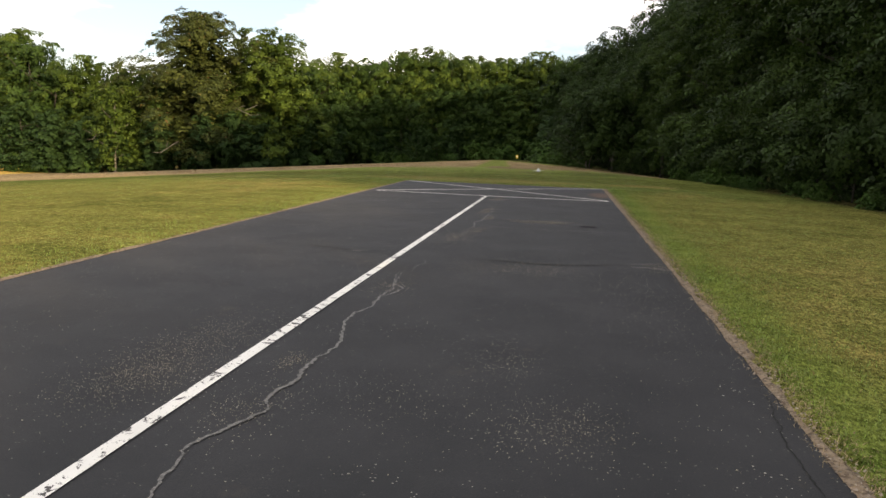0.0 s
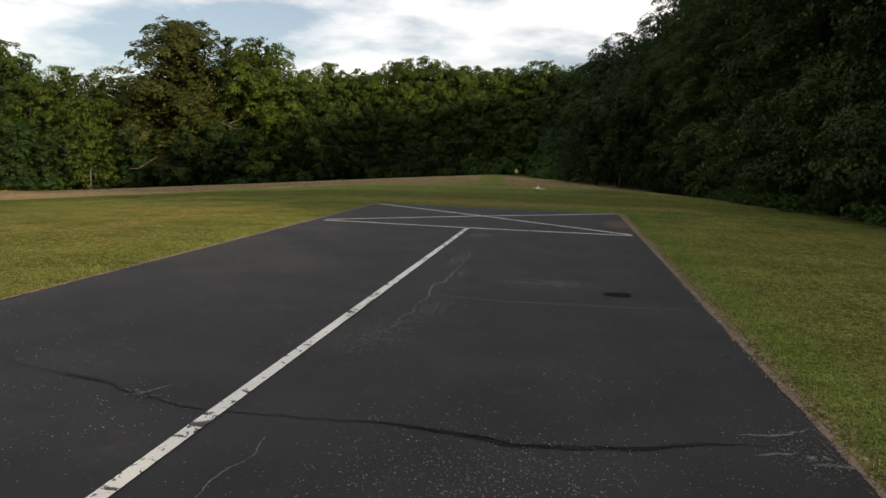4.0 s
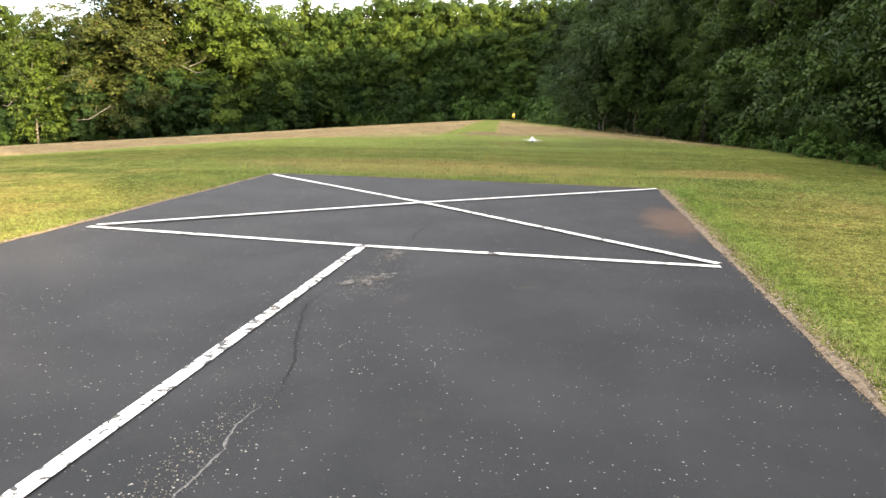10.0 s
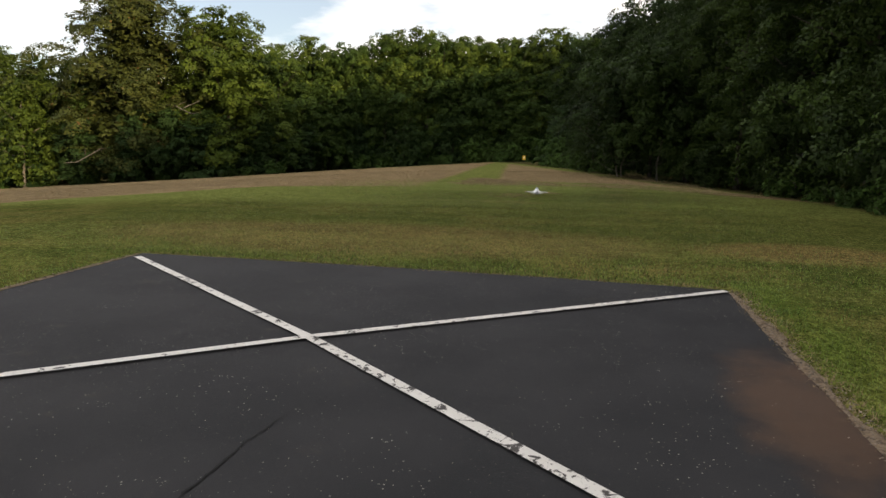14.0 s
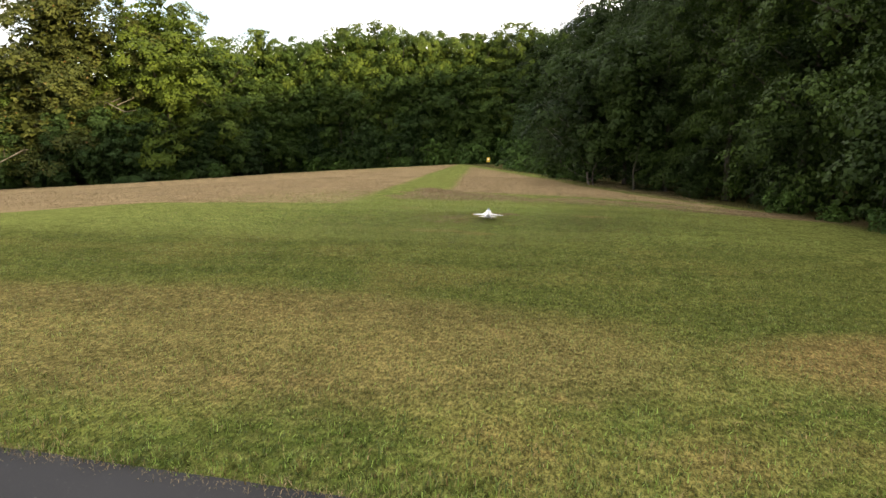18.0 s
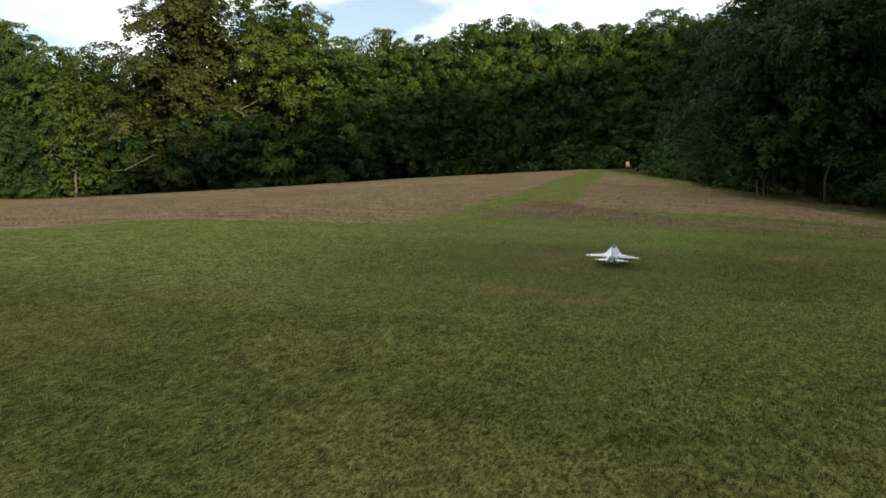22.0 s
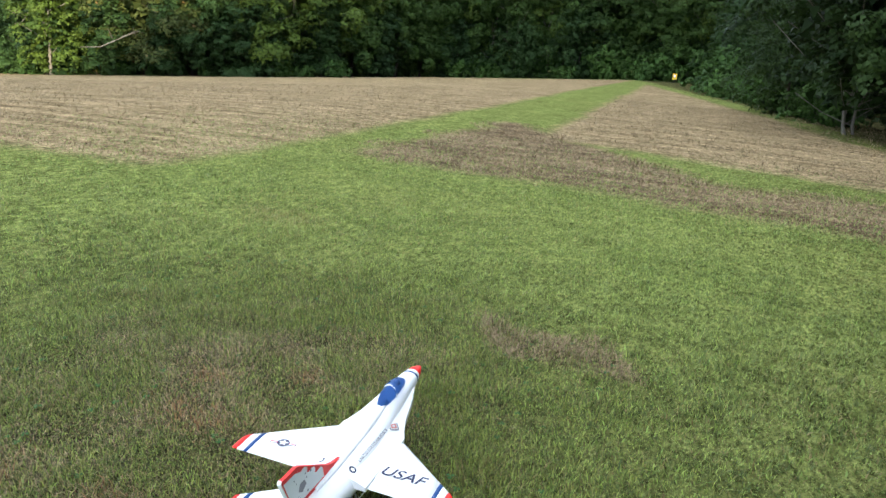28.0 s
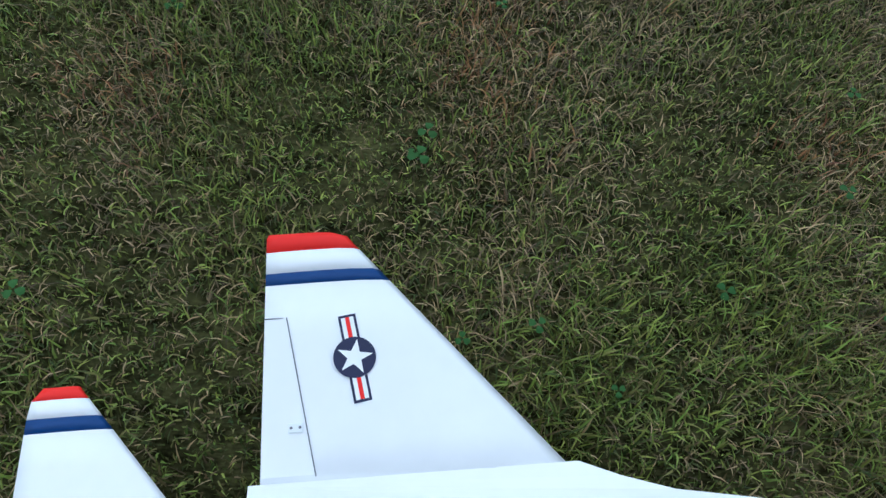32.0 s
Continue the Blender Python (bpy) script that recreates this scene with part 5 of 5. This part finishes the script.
wings = [o for o in jet.children if o.name.startswith("wing")]
star_badge(wings[0], -0.254, 0.107, 0.0228, 9, WING_Z + 0.0071)
words("USAF", 0.070, Matrix.Translation((0.213, 0.118, WING_Z + 0.0092)), NAVY, wings[1], "navy wing lettering")
body = [o for o in jet.children if o.name.startswith("fuselage")][0]
# badge and lettering on the sloping shoulder
def shoulder(x, y, lift=0.0012):
    """A frame lying on the body's skin at x, y; its x runs along the body."""
    row = stretch(y, y - 0.001)[0]

    def z_at(v):
        hull = (row[2] + row[3]) / 2 + (row[3] - row[2]) / 2 * max(0.0, 1 - min(1.0, abs(v) / row[1]) ** 2.3) ** (1 / 2.3)
        return max(hull, WING_Z + 0.010 + 0.042 * max(0.0, 1 - abs(v) / 0.13) + 0.8 * rise(y))

    fall = math.atan2(z_at(x - 0.004) - z_at(x + 0.004), 0.008)
    return Matrix.Translation((x, y, z_at(x))) @ Matrix.Rotation(fall, 4, "Y") @ Matrix.Translation((0, 0, lift))


INK = gloss("lettering_ink", (0.11, 0.11, 0.14), 0.55)
for side in (1, -1):
    words("UNITED STATES AIR FORCE", 0.0185, shoulder(side * 0.062, 0.195, 0.0035 if side > 0 else 0.0060) @ Matrix.Rotation(radians(90 * side), 4, "Z"), INK, body, "dark grey fuselage lettering")
    base = shoulder(side * 0.060, 0.04, 0.0016)
    for k, (r, n, mat, nm) in enumerate(((0.0145, 24, NAVY, "badge_disc"), (0.0085, 5, WHITE, "badge_star"))):
        disc = bmesh.new()
        bmesh.ops.create_circle(disc, cap_ends=True, segments=n, radius=r, matrix=base @ Matrix.Translation((0, 0, 0.0006 * k)))
        part(nm, disc, mat, body)
# rows of small coloured decal flags and a crest on the strake
flag_colours = [gloss("flag_%s" % n, c, 0.5) for n, c in (("red", (0.45, 0.10, 0.08)), ("blue", (0.05, 0.07, 0.22)), ("gold", (0.45, 0.36, 0.14)), ("pale", (0.5, 0.5, 0.5)))]
base = shoulder(-0.070, 0.37, 0.006)
for i in range(6):
    for j in range(3):
        bm = flat_on(0, [(-0.0024, -0.0036), (0.0024, -0.0036), (0.0024, 0.0036), (-0.0024, 0.0036)])
        part("decal_flag", bm, flag_colours[(i * 3 + j * 5) % 4], body).matrix_local = base @ Matrix.Translation((-0.006 + 0.006 * j, -0.022 + 0.009 * i, 0))
base = shoulder(0.072, 0.352, 0.0065)
for k, (w, h, mat) in enumerate(((0.021, 0.024, INK), (0.0175, 0.020, flag_colours[3]), (0.012, 0.0145, flag_colours[0]), (0.006, 0.008, flag_colours[3]))):
    bm = bmesh.new()
    bm.faces.new([bm.verts.new((w * math.cos(a) * (1 + 0.12 * math.cos(4 * a)), h * math.sin(a) * (1 + 0.12 * math.cos(4 * a)), 0.0006 * k)) for a in np.linspace(0, math.tau, 25)[:-1]])
    part("crest", bm, mat, body).matrix_local = base

# ---- yellow marker at the field's far corner ----
marker = new("yellow_marker")
mx, my = -8.7, 100.5
marker.location = (mx, my, float(height(np.float64(mx), np.float64(my))))
tagged(marker, "small yellow marker board on a thin post at the brush", "marker")
YELLOW = plain("marker_yellow", (0.85, 0.55, 0.02), 0.5, 0, 0.15, 8)
bm = bmesh.new()
bmesh.ops.create_cube(bm, size=1, matrix=Matrix.Translation((0, 0, 0.55)) @ Matrix.Diagonal((0.36, 0.04, 0.50, 1)))
bmesh.ops.bevel(bm, geom=bm.edges[:], offset=0.012, segments=2, affect="EDGES")
part("board", bm, YELLOW, marker, "yellow board")
bm = bmesh.new()
bmesh.ops.create_cube(bm, size=1, matrix=Matrix.Translation((0, -0.024, 0.6)) @ Matrix.Diagonal((0.13, 0.006, 0.19, 1)))
part("board_patch", bm, WHITE, marker)
bm = bmesh.new()
tube(bm, [Vector((0, 0.03, -0.3)), Vector((0, 0.03, 0.8))], [0.025, 0.025], 8)
part("post", bm, BARK, marker)


# ---- grass blades ----
def make_blade(name="grass_blade", share=0.0, tint=None):
    m = Mat(name)
    r, here = m.island(), m.noise(1.3, 4, 0.6)
    patch = m.noise(0.45, 3, 0.55)
    g = m.mix(r * r * 0.95 + 0.05, (0.018, 0.040, 0.009), (0.36, 0.52, 0.110))
    if tint:
        g = m.mix(r * r * 0.9 + 0.05, *tint)
    d = m.mix((r * 29.0).op("FRACT"), m.mix(m.noise(4.5, 3, 0.6).step(0.45, 0.62), (0.14, 0.095, 0.04), (0.16, 0.075, 0.035)), (0.42, 0.30, 0.145))
    pick = ((r * 53.0).op("FRACT") * 0.5 + here * 0.3 + patch * 0.3 + m.noise(5.0, 3, 0.6) * 0.4 - 0.13 + share).step(0.74, 0.86)
    c = m.mix(pick, g, d)
    x, y = m.axis(0), m.axis(1)
    for cx, cy, kx, ky, tint in ((-2.72, 40.50, 5.0, 7.0, (0.40, 0.22, 0.10)), (-2.94, 40.78, 6.7, 9.0, (0.42, 0.30, 0.16)), (-3.05, 39.90, 5.0, 6.5, (0.42, 0.31, 0.14)), (-3.46, 41.31, 3.0, 5.0, (0.36, 0.26, 0.13)), (-4.5, 43.2, 1.6, 3.0, (0.38, 0.28, 0.13)), (-3.88, 41.30, 4.0, 5.0, (0.30, 0.22, 0.11)), (-3.05, 38.3, 1.9, 3.2, (0.44, 0.29, 0.12)), (-1.95, 38.1, 1.9, 3.4, (0.42, 0.27, 0.12)), (-2.5, 38.35, 2.2, 4.0, (0.42, 0.28, 0.12)), (-1.5, 39.8, 2.4, 4.4, (0.36, 0.25, 0.12)), (0.5, 42.1, 1.6, 2.6, (0.38, 0.27, 0.13))):
        ax, ay = (x - cx) * kx, (y - cy) * ky
        spot = (ax * ax + ay * ay + (here - 0.5) * 1.5).step(1.0, -0.2) * (r * 91.0).op("FRACT").step(0.3, 0.4)
        c = m.mix(spot, c, tint)
    # blades darkened or lightened by place to set the lawn's brightness
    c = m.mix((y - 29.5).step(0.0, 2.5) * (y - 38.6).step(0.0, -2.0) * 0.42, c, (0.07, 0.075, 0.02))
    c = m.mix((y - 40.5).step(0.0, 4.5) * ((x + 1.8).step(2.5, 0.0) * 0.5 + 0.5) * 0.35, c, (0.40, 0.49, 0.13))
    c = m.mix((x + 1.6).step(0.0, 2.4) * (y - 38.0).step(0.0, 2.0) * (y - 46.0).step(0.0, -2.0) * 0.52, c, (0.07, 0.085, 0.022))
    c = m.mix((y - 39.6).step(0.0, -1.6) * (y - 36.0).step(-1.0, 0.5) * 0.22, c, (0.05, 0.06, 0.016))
    for cx, cy, kx, ky in ((-4.0, 30.5, 0.16, 0.42), (3.0, 30.6, 0.5, 0.8)):
        ax, ay = (x - cx) * kx, (y - cy) * ky
        c = m.mix((ax * ax + ay * ay + (patch - 0.5) * 1.2).step(1.0, 0.2) * 0.28, c, (0.34, 0.235, 0.10))
    # the same painted sun tint on the blades beside the runway
    c = m.mix((y - 26.5).step(0.5, -2.5) * (patch * 0.3 + 0.04), c, (0.36, 0.29, 0.085))
    stripes = m.noise(0.16, 1, 0.3, m.coord("Position", (0.35, 6.0, 1), 8.0))
    c = m.mix(stripes.step(0.42, 0.6) * 0.22, c, (0.42, 0.47, 0.14))
    clumps = (m.noise(9.0, 4, 0.75, m.coord("Position", (1, 0.7, 1), 8.0)) * 0.75 + m.noise(1.6, 3, 0.6) * 0.25).step(0.34, 0.66)
    c = m.mix(clumps * 0.55 + 0.0, m.mix(0.20, c, (0.022, 0.030, 0.010)), m.mix(0.12, c, (0.42, 0.43, 0.12)))
    m.put("Base Color", c).put("Roughness", 0.5).put("Specular IOR Level", 0.26)
    t = m.tree.nodes.new("ShaderNodeBsdfTranslucent")
    mixer = m.tree.nodes.new("ShaderNodeMixShader")
    mixer.inputs[0].default_value = 0.25
    m.tree.links.new(c.sock, t.inputs["Color"])
    m.tree.links.new(m.bsdf.outputs[0], mixer.inputs[1])
    m.tree.links.new(t.outputs[0], mixer.inputs[2])
    m.tree.links.new(mixer.outputs[0], m.out.inputs["Surface"])
    return m.mat


def make_sward(name, tones, straw):
    """Close grass: several greens blade by blade, darker at the root."""
    m = Mat(name)
    r = m.island()
    hue, tone = (r * 37.0).op("FRACT"), (r * 71.0).op("FRACT")
    c = m.mix(tone * tone * 0.95 + 0.05, m.mix(hue, tones[0], tones[1]), m.mix(hue, tones[2], tones[3]))
    c = m.mix(((r * 113.0).op("FRACT") * 0.6 + m.noise(3.5, 3, 0.6) * 0.4).step(0.62, 0.72) * straw, c, m.mix(hue, (0.34, 0.25, 0.12), (0.17, 0.105, 0.06)))
    m.put("Base Color", c).put("Roughness", 0.45).put("Specular IOR Level", 0.34)
    t = m.tree.nodes.new("ShaderNodeBsdfTranslucent")
    mixer = m.tree.nodes.new("ShaderNodeMixShader")
    mixer.inputs[0].default_value = 0.25
    m.tree.links.new(c.sock, t.inputs["Color"])
    m.tree.links.new(m.bsdf.outputs[0], mixer.inputs[1])
    m.tree.links.new(t.outputs[0], mixer.inputs[2])
    m.tree.links.new(mixer.outputs[0], m.out.inputs["Surface"])
    return m.mat


BLADE = make_blade()
DRY_BLADE = make_sward("dead_blade", ((0.07, 0.045, 0.027), (0.05, 0.042, 0.017), (0.72, 0.54, 0.30), (0.60, 0.40, 0.20)), 0.4)
RUST_BLADE = make_sward("rust_blade", ((0.16, 0.065, 0.035), (0.14, 0.07, 0.03), (0.58, 0.28, 0.13), (0.50, 0.30, 0.11)), 0.0)
CORE_BLADE = make_sward("trodden_blade", ((0.024, 0.044, 0.010), (0.050, 0.052, 0.008), (0.31, 0.47, 0.085), (0.52, 0.56, 0.12)), 0.6)
NEAR_BLADE = make_blade("sward_blade", 0.0, ((0.017, 0.038, 0.009), (0.53, 0.66, 0.15)))
LUSH_BLADE = make_blade("lush_blade", -0.16, ((0.030, 0.075, 0.012), (0.26, 0.44, 0.075)))


HAY = Mat("cut_hay")
_r = HAY.island()
HAY.put("Base Color", HAY.mix((_r * 17.0).op("FRACT") * 0.8 + HAY.noise(0.8, 3) * 0.3, (0.09, 0.062, 0.033), (0.40, 0.305, 0.175))).put("Roughness", 0.8).put("Specular IOR Level", 0.15)
HAY = HAY.mat


def blades(name, label, seed, x, y, long, wide, lean, dry=0):
    """One mesh of bent blades rooted at the points x, y."""
    rng = np.random.default_rng(seed)
    n = len(x)
    a = rng.uniform(0, math.tau, n)
    ln = long * rng.uniform(0.45, 1.3, n)
    ln *= 0.85 + 0.4 * np.sin(x * 7.3 + 2 * np.sin(y * 5.1)) * np.sin(y * 6.7 + 1.7 * np.sin(x * 4.3))
    w = wide * rng.uniform(0.6, 1.3, n)
    tilt = np.clip(rng.normal(lean, 0.35, n), 0.05, 1.5)
    z = height(x, y) - 0.004
    dx, dy = np.cos(a), np.sin(a)
    turn = a + math.pi / 2 + rng.normal(0, 0.5, n)
    sx, sy = np.cos(turn) * w / 2, np.sin(turn) * w / 2
    root = np.stack([x, y, z], -1)
    mid = root + np.stack([dx * np.sin(tilt * 0.6), dy * np.sin(tilt * 0.6), np.cos(tilt * 0.6)], -1) * (ln * 0.55)[:, None]
    tip = mid + np.stack([dx * np.sin(tilt * 1.25), dy * np.sin(tilt * 1.25), np.cos(np.minimum(tilt * 1.25, 1.75))], -1) * (ln * 0.5)[:, None]
    side = np.stack([sx, sy, 0 * sx], -1)
    v = np.stack([root - side, root + side, mid + side * 0.85, mid - side * 0.85, tip], 1).reshape(-1, 3)
    base = np.arange(n, dtype=np.int32)[:, None] * 5
    loops = np.concatenate([base + (0, 1, 2, 3), base + (3, 2, 4)], 1).ravel()
    me = bpy.data.meshes.new(name)
    me.vertices.add(5 * n)
    me.vertices.foreach_set("co", v.ravel())
    me.loops.add(7 * n)
    me.loops.foreach_set("vertex_index", loops.astype(np.int32))
    me.polygons.add(2 * n)
    starts = (np.arange(n)[:, None] * 7 + (0, 4)).ravel()
    me.polygons.foreach_set("loop_start", starts.astype(np.int32))
    me.polygons.foreach_set("loop_total", np.tile([4, 3], n).astype(np.int32))
    me.update(calc_edges=True)
    me.materials.append((BLADE, DRY_BLADE, HAY, LUSH_BLADE, CORE_BLADE, RUST_BLADE, NEAR_BLADE)[dry])
    ob = new(name, me)
    return tagged(ob, label, "grass", kind="stuff")


def scatter(seed, x0, x1, y0, y1, per_m2, keep=None):
    rng = np.random.default_rng(seed)
    n = int((x1 - x0) * (y1 - y0) * per_m2)
    x, y = rng.uniform(x0, x1, n), rng.uniform(y0, y1, n)
    if keep is not None:
        ok = keep(x, y, rng.random(n))
        x, y = x[ok], y[ok]
    return x, y


def core(x, y, r):
    d = np.hypot((x + 2.62) / 1.3, (y - 40.65) / 1.3)
    return r < np.clip(1.9 - 1.1 * d, 0.0, 1.0) ** 1.3


def near_jet(x, y, r):
    d = np.hypot((x + 2.6) / 3.6, (y - 41.5) / 3.9)
    return (r < np.clip(1.55 - 1.0 * d, 0.0, 1.0) ** 1.5) & (r > np.clip(1.4 - 1.4 * np.hypot((x + 2.62) / 1.3, (y - 40.65) / 1.3), 0.0, 0.8))


SPOTS = ((-2.72, 40.50, 0.22, 0.16), (-2.61, 39.97, 0.13, 0.12), (-3.05, 39.90, 0.18, 0.14), (-2.94, 40.78, 0.20, 0.13), (-3.11, 40.96, 0.15, 0.13), (-2.57, 40.99, 0.13, 0.10), (-2.89, 41.18, 0.2, 0.12))


def dryness(x, y):
    """0 where the sward is green, 1 where it has died back."""
    d = 0.40 + 0.30 * np.sin(x * 5.1 + 1.9 * np.sin(y * 3.7) + 0.6) * np.sin(y * 4.3 + 1.6 * np.sin(x * 2.9)) + 0.16 * np.sin(x * 13.0 + 2 * np.sin(y * 9.0)) * np.sin(y * 11.0 + 1.0)
    for cx, cy, rx, ry in SPOTS:
        d = d + 0.75 * np.exp(-((x - cx) / rx) ** 2 - ((y - cy) / ry) ** 2)
    return np.clip(d, 0.0, 1.0)


def rusty(x, y, r):
    d = np.hypot((x + 2.71) / 0.15, (y - 40.50) / 0.08)
    for cx, cy, w in ((-3.05, 39.90, 0.09), (-2.61, 39.97, 0.08), (-2.94, 40.78, 0.07), (-2.57, 40.99, 0.055), (-2.84, 40.54, 0.06)):
        d = np.minimum(d, np.hypot(x - cx, y - cy) / w)
    return r < np.exp(-d * d) * 0.95


blades("lawn_grass", "short mown grass round the aircraft", 1, *scatter(1, -5.2, -0.5, 38.7, 43.2, 36000, lambda x, y, r: core(x, y, r / (1.0 - 0.62 * dryness(x, y)))), 0.033, 0.0026, 0.78, 4)
blades("lawn_grass", "tall green grass tufts the mower missed", 8, *scatter(8, -5.2, -0.5, 38.7, 43.2, 5500, lambda x, y, r: core(x, y, r) & (dryness(x, y) < 0.30)), 0.042, 0.0028, 0.65, 4)
blades("dead_grass", "matted dry brown grass between the green blades", 6, *scatter(6, -5.2, -0.5, 38.7, 43.2, 22000, lambda x, y, r: core(x, y, r / (0.10 + 0.85 * dryness(x, y))) & (np.hypot(x + 2.75, y - 40.75) < 0.75 + 0.9 * r)), 0.042, 0.0019, 1.2, 1)
blades("dead_grass", "small rust-brown spots of dead grass", 9, *scatter(9, -3.8, -1.9, 39.6, 41.4, 11000, rusty), 0.042, 0.0028, 0.75, 5)
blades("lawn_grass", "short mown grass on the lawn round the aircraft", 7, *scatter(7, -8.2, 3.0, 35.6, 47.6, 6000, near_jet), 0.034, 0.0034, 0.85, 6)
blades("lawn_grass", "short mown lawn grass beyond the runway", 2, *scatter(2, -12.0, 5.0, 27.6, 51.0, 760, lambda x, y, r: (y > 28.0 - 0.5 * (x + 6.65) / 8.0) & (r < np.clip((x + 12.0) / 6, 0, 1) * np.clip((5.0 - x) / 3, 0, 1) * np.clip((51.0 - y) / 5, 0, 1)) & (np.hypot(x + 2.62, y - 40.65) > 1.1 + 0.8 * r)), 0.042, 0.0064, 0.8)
blades("verge_grass", "lush clover and grass tufts along the asphalt edge", 3, *scatter(3, 1.2, 3.6, -1, 27.6, 3600, lambda x, y, r: (x > 1.90 - 0.0195 * y + 0.15) & (r < np.exp(-(x - 1.97 + 0.0195 * y) * 2.4) * (0.75 + 0.25 * np.sin(y * 5 + 3 * np.sin(y * 1.7))))), 0.042, 0.0055, 0.75, 3)
blades("margin_straw", "dry straw lying along the bare asphalt margin", 13, *scatter(13, 1.2, 2.4, 0, 27.3, 2600, lambda x, y, r: (np.abs(x - 2.01 + 0.0195 * y) < 0.05 + 0.14 * r)), 0.05, 0.0035, 1.3, 2)
blades("lawn_grass", "sunlit lawn grass beside the runway", 14, *scatter(14, -26.0, -5.2, 3.0, 34.0, 260, lambda x, y, r: (x < -5.4 - 0.052 * y) & (r < np.clip((x + 26) / 10, 0, 1))), 0.024, 0.006, 0.95)
blades("lawn_grass", "lawn grass between the runway and the wood", 15, *scatter(15, 2.2, 9.0, 2.0, 30.0, 330, lambda x, y, r: (x > 2.3 - 0.0195 * y) & (r < np.clip((9 - x) / 4, 0, 1))), 0.034, 0.007, 0.85)
blades("verge_grass", "grass tufts along the far asphalt edges", 4, *scatter(4, -8.6, -5.2, 2, 29.5, 700, lambda x, y, r: (x < -5.2 - 0.052 * y - 0.08) & (r < np.exp((x + 5.25 + 0.052 * y) * 1.3))), 0.045, 0.007, 0.7, 3)
blades("verge_grass", "dry grass fringe at the end of the asphalt", 5, *scatter(5, -7.0, 2.2, 27.2, 29.4, 1500, lambda x, y, r: (y > 27.92 - 0.5 * (x + 6.65) / 8.0) & (r < np.exp(-(y - 27.9 + 0.5 * (x + 6.65) / 8.0) * 1.8))), 0.055, 0.006, 0.6)


def in_hay(x, y, r):
    s = y + 0.25 * np.sin(x * 3.1 + 2 * np.sin(y * 2.3)) + 0.5 * (r - 0.5)
    return (r < 0.55 + 0.45 * np.sin(x * 4 + y * 7)) & (s > 46.5) & (s < 48.0 - 1.1 * np.minimum(x + 1.4, 0)) & (x > -6.1 + 0.3 * np.sin(y * 3))


blades("margin_straw", "dry straw caught along the asphalt's end", 17, *scatter(17, -6.9, 1.3, 27.0, 29.0, 1500, lambda x, y, r: np.abs(y - 27.93 + 0.5 * (x + 6.65) / 8.0) < 0.02 + 0.10 * r), 0.05, 0.004, 1.3, 2)
blades("raked_hay", "band of raked brown hay at the lawn's end", 21, *scatter(21, -7.4, 6.0, 43.0, 54.0, 800, in_hay), 0.09, 0.007, 1.2, 2)
blades("stubble", "brown cut hay lying in rows on the field", 22, *scatter(22, -40, -6.8, 36.0, 66.0, 110, lambda x, y, r: (y > 44.2 + 0.55 * np.minimum(x + 13, 0)) & (x < -7.0 - 0.1 * np.maximum(y - 47, 0)) & (r < 0.25 + 0.75 * (np.sin(y * 4.2 + 0.5 * np.sin(x * 0.4) + x * 0.3) > 0.1)) & (r < 60 / (y + 14))), 0.11, 0.010, 1.4, 2)
blades("stubble", "brown cut hay lying on the right of the mown path", 23, *scatter(23, -7.0, 5.0, 48.0, 66.0, 120, lambda x, y, r: (y + 0.25 * x > 49.8) & (x > -4.8 - 0.115 * (y - 53)) & (r < 0.3 + 0.7 * (np.sin(y * 4.0 + x * 0.6) > 0.0))), 0.11, 0.010, 1.4, 2)
_hx, _hy = scatter(24, -2.7, -0.7, 41.4, 42.5, 8000, lambda x, y, r: ((x + 1.74 + (y - 41.92) * 0.1) * 1.4) ** 2 + ((y - 41.92 + (x + 1.74) * 0.12 + 0.1 * np.sin(x * 9)) * 3.4) ** 2 < 0.32 * (0.5 + r))
blades("raked_hay", "small raked-off heap of dry cuttings beside the aircraft", 24, _hx, _hy, 0.085, 0.0035, 1.0, 2)


# clover among the grass
CLOVER = make_leaf("clover", (0.03, 0.09, 0.022), (0.06, 0.16, 0.04))
rng = np.random.default_rng(12)
bm = bmesh.new()
for _ in range(150):
    cx, cy = rng.uniform(-4.2, -1.4), rng.uniform(39.7, 42.4)
    cz = float(height(np.float64(cx), np.float64(cy))) + rng.uniform(0.018, 0.032)
    r0, a0 = rng.uniform(0.006, 0.011), rng.uniform(0, 6.28)
    for k in range(3):
        a = a0 + k * math.tau / 3
        ux, uy = math.cos(a), math.sin(a)
        pts = [(0.1, 0), (0.7, 0.55), (1.25, 0.62), (1.45, 0.2), (1.45, -0.2), (1.25, -0.62), (0.7, -0.55)]
        bm.faces.new([bm.verts.new((cx + r0 * (p * ux - s_ * uy), cy + r0 * (p * uy + s_ * ux), cz + 0.3 * r0 * abs(s_) - 0.15 * r0 * p)) for p, s_ in pts])
tagged(part("clover", bm, CLOVER), "small green clover leaves among the lawn grass", "clover", kind="stuff")
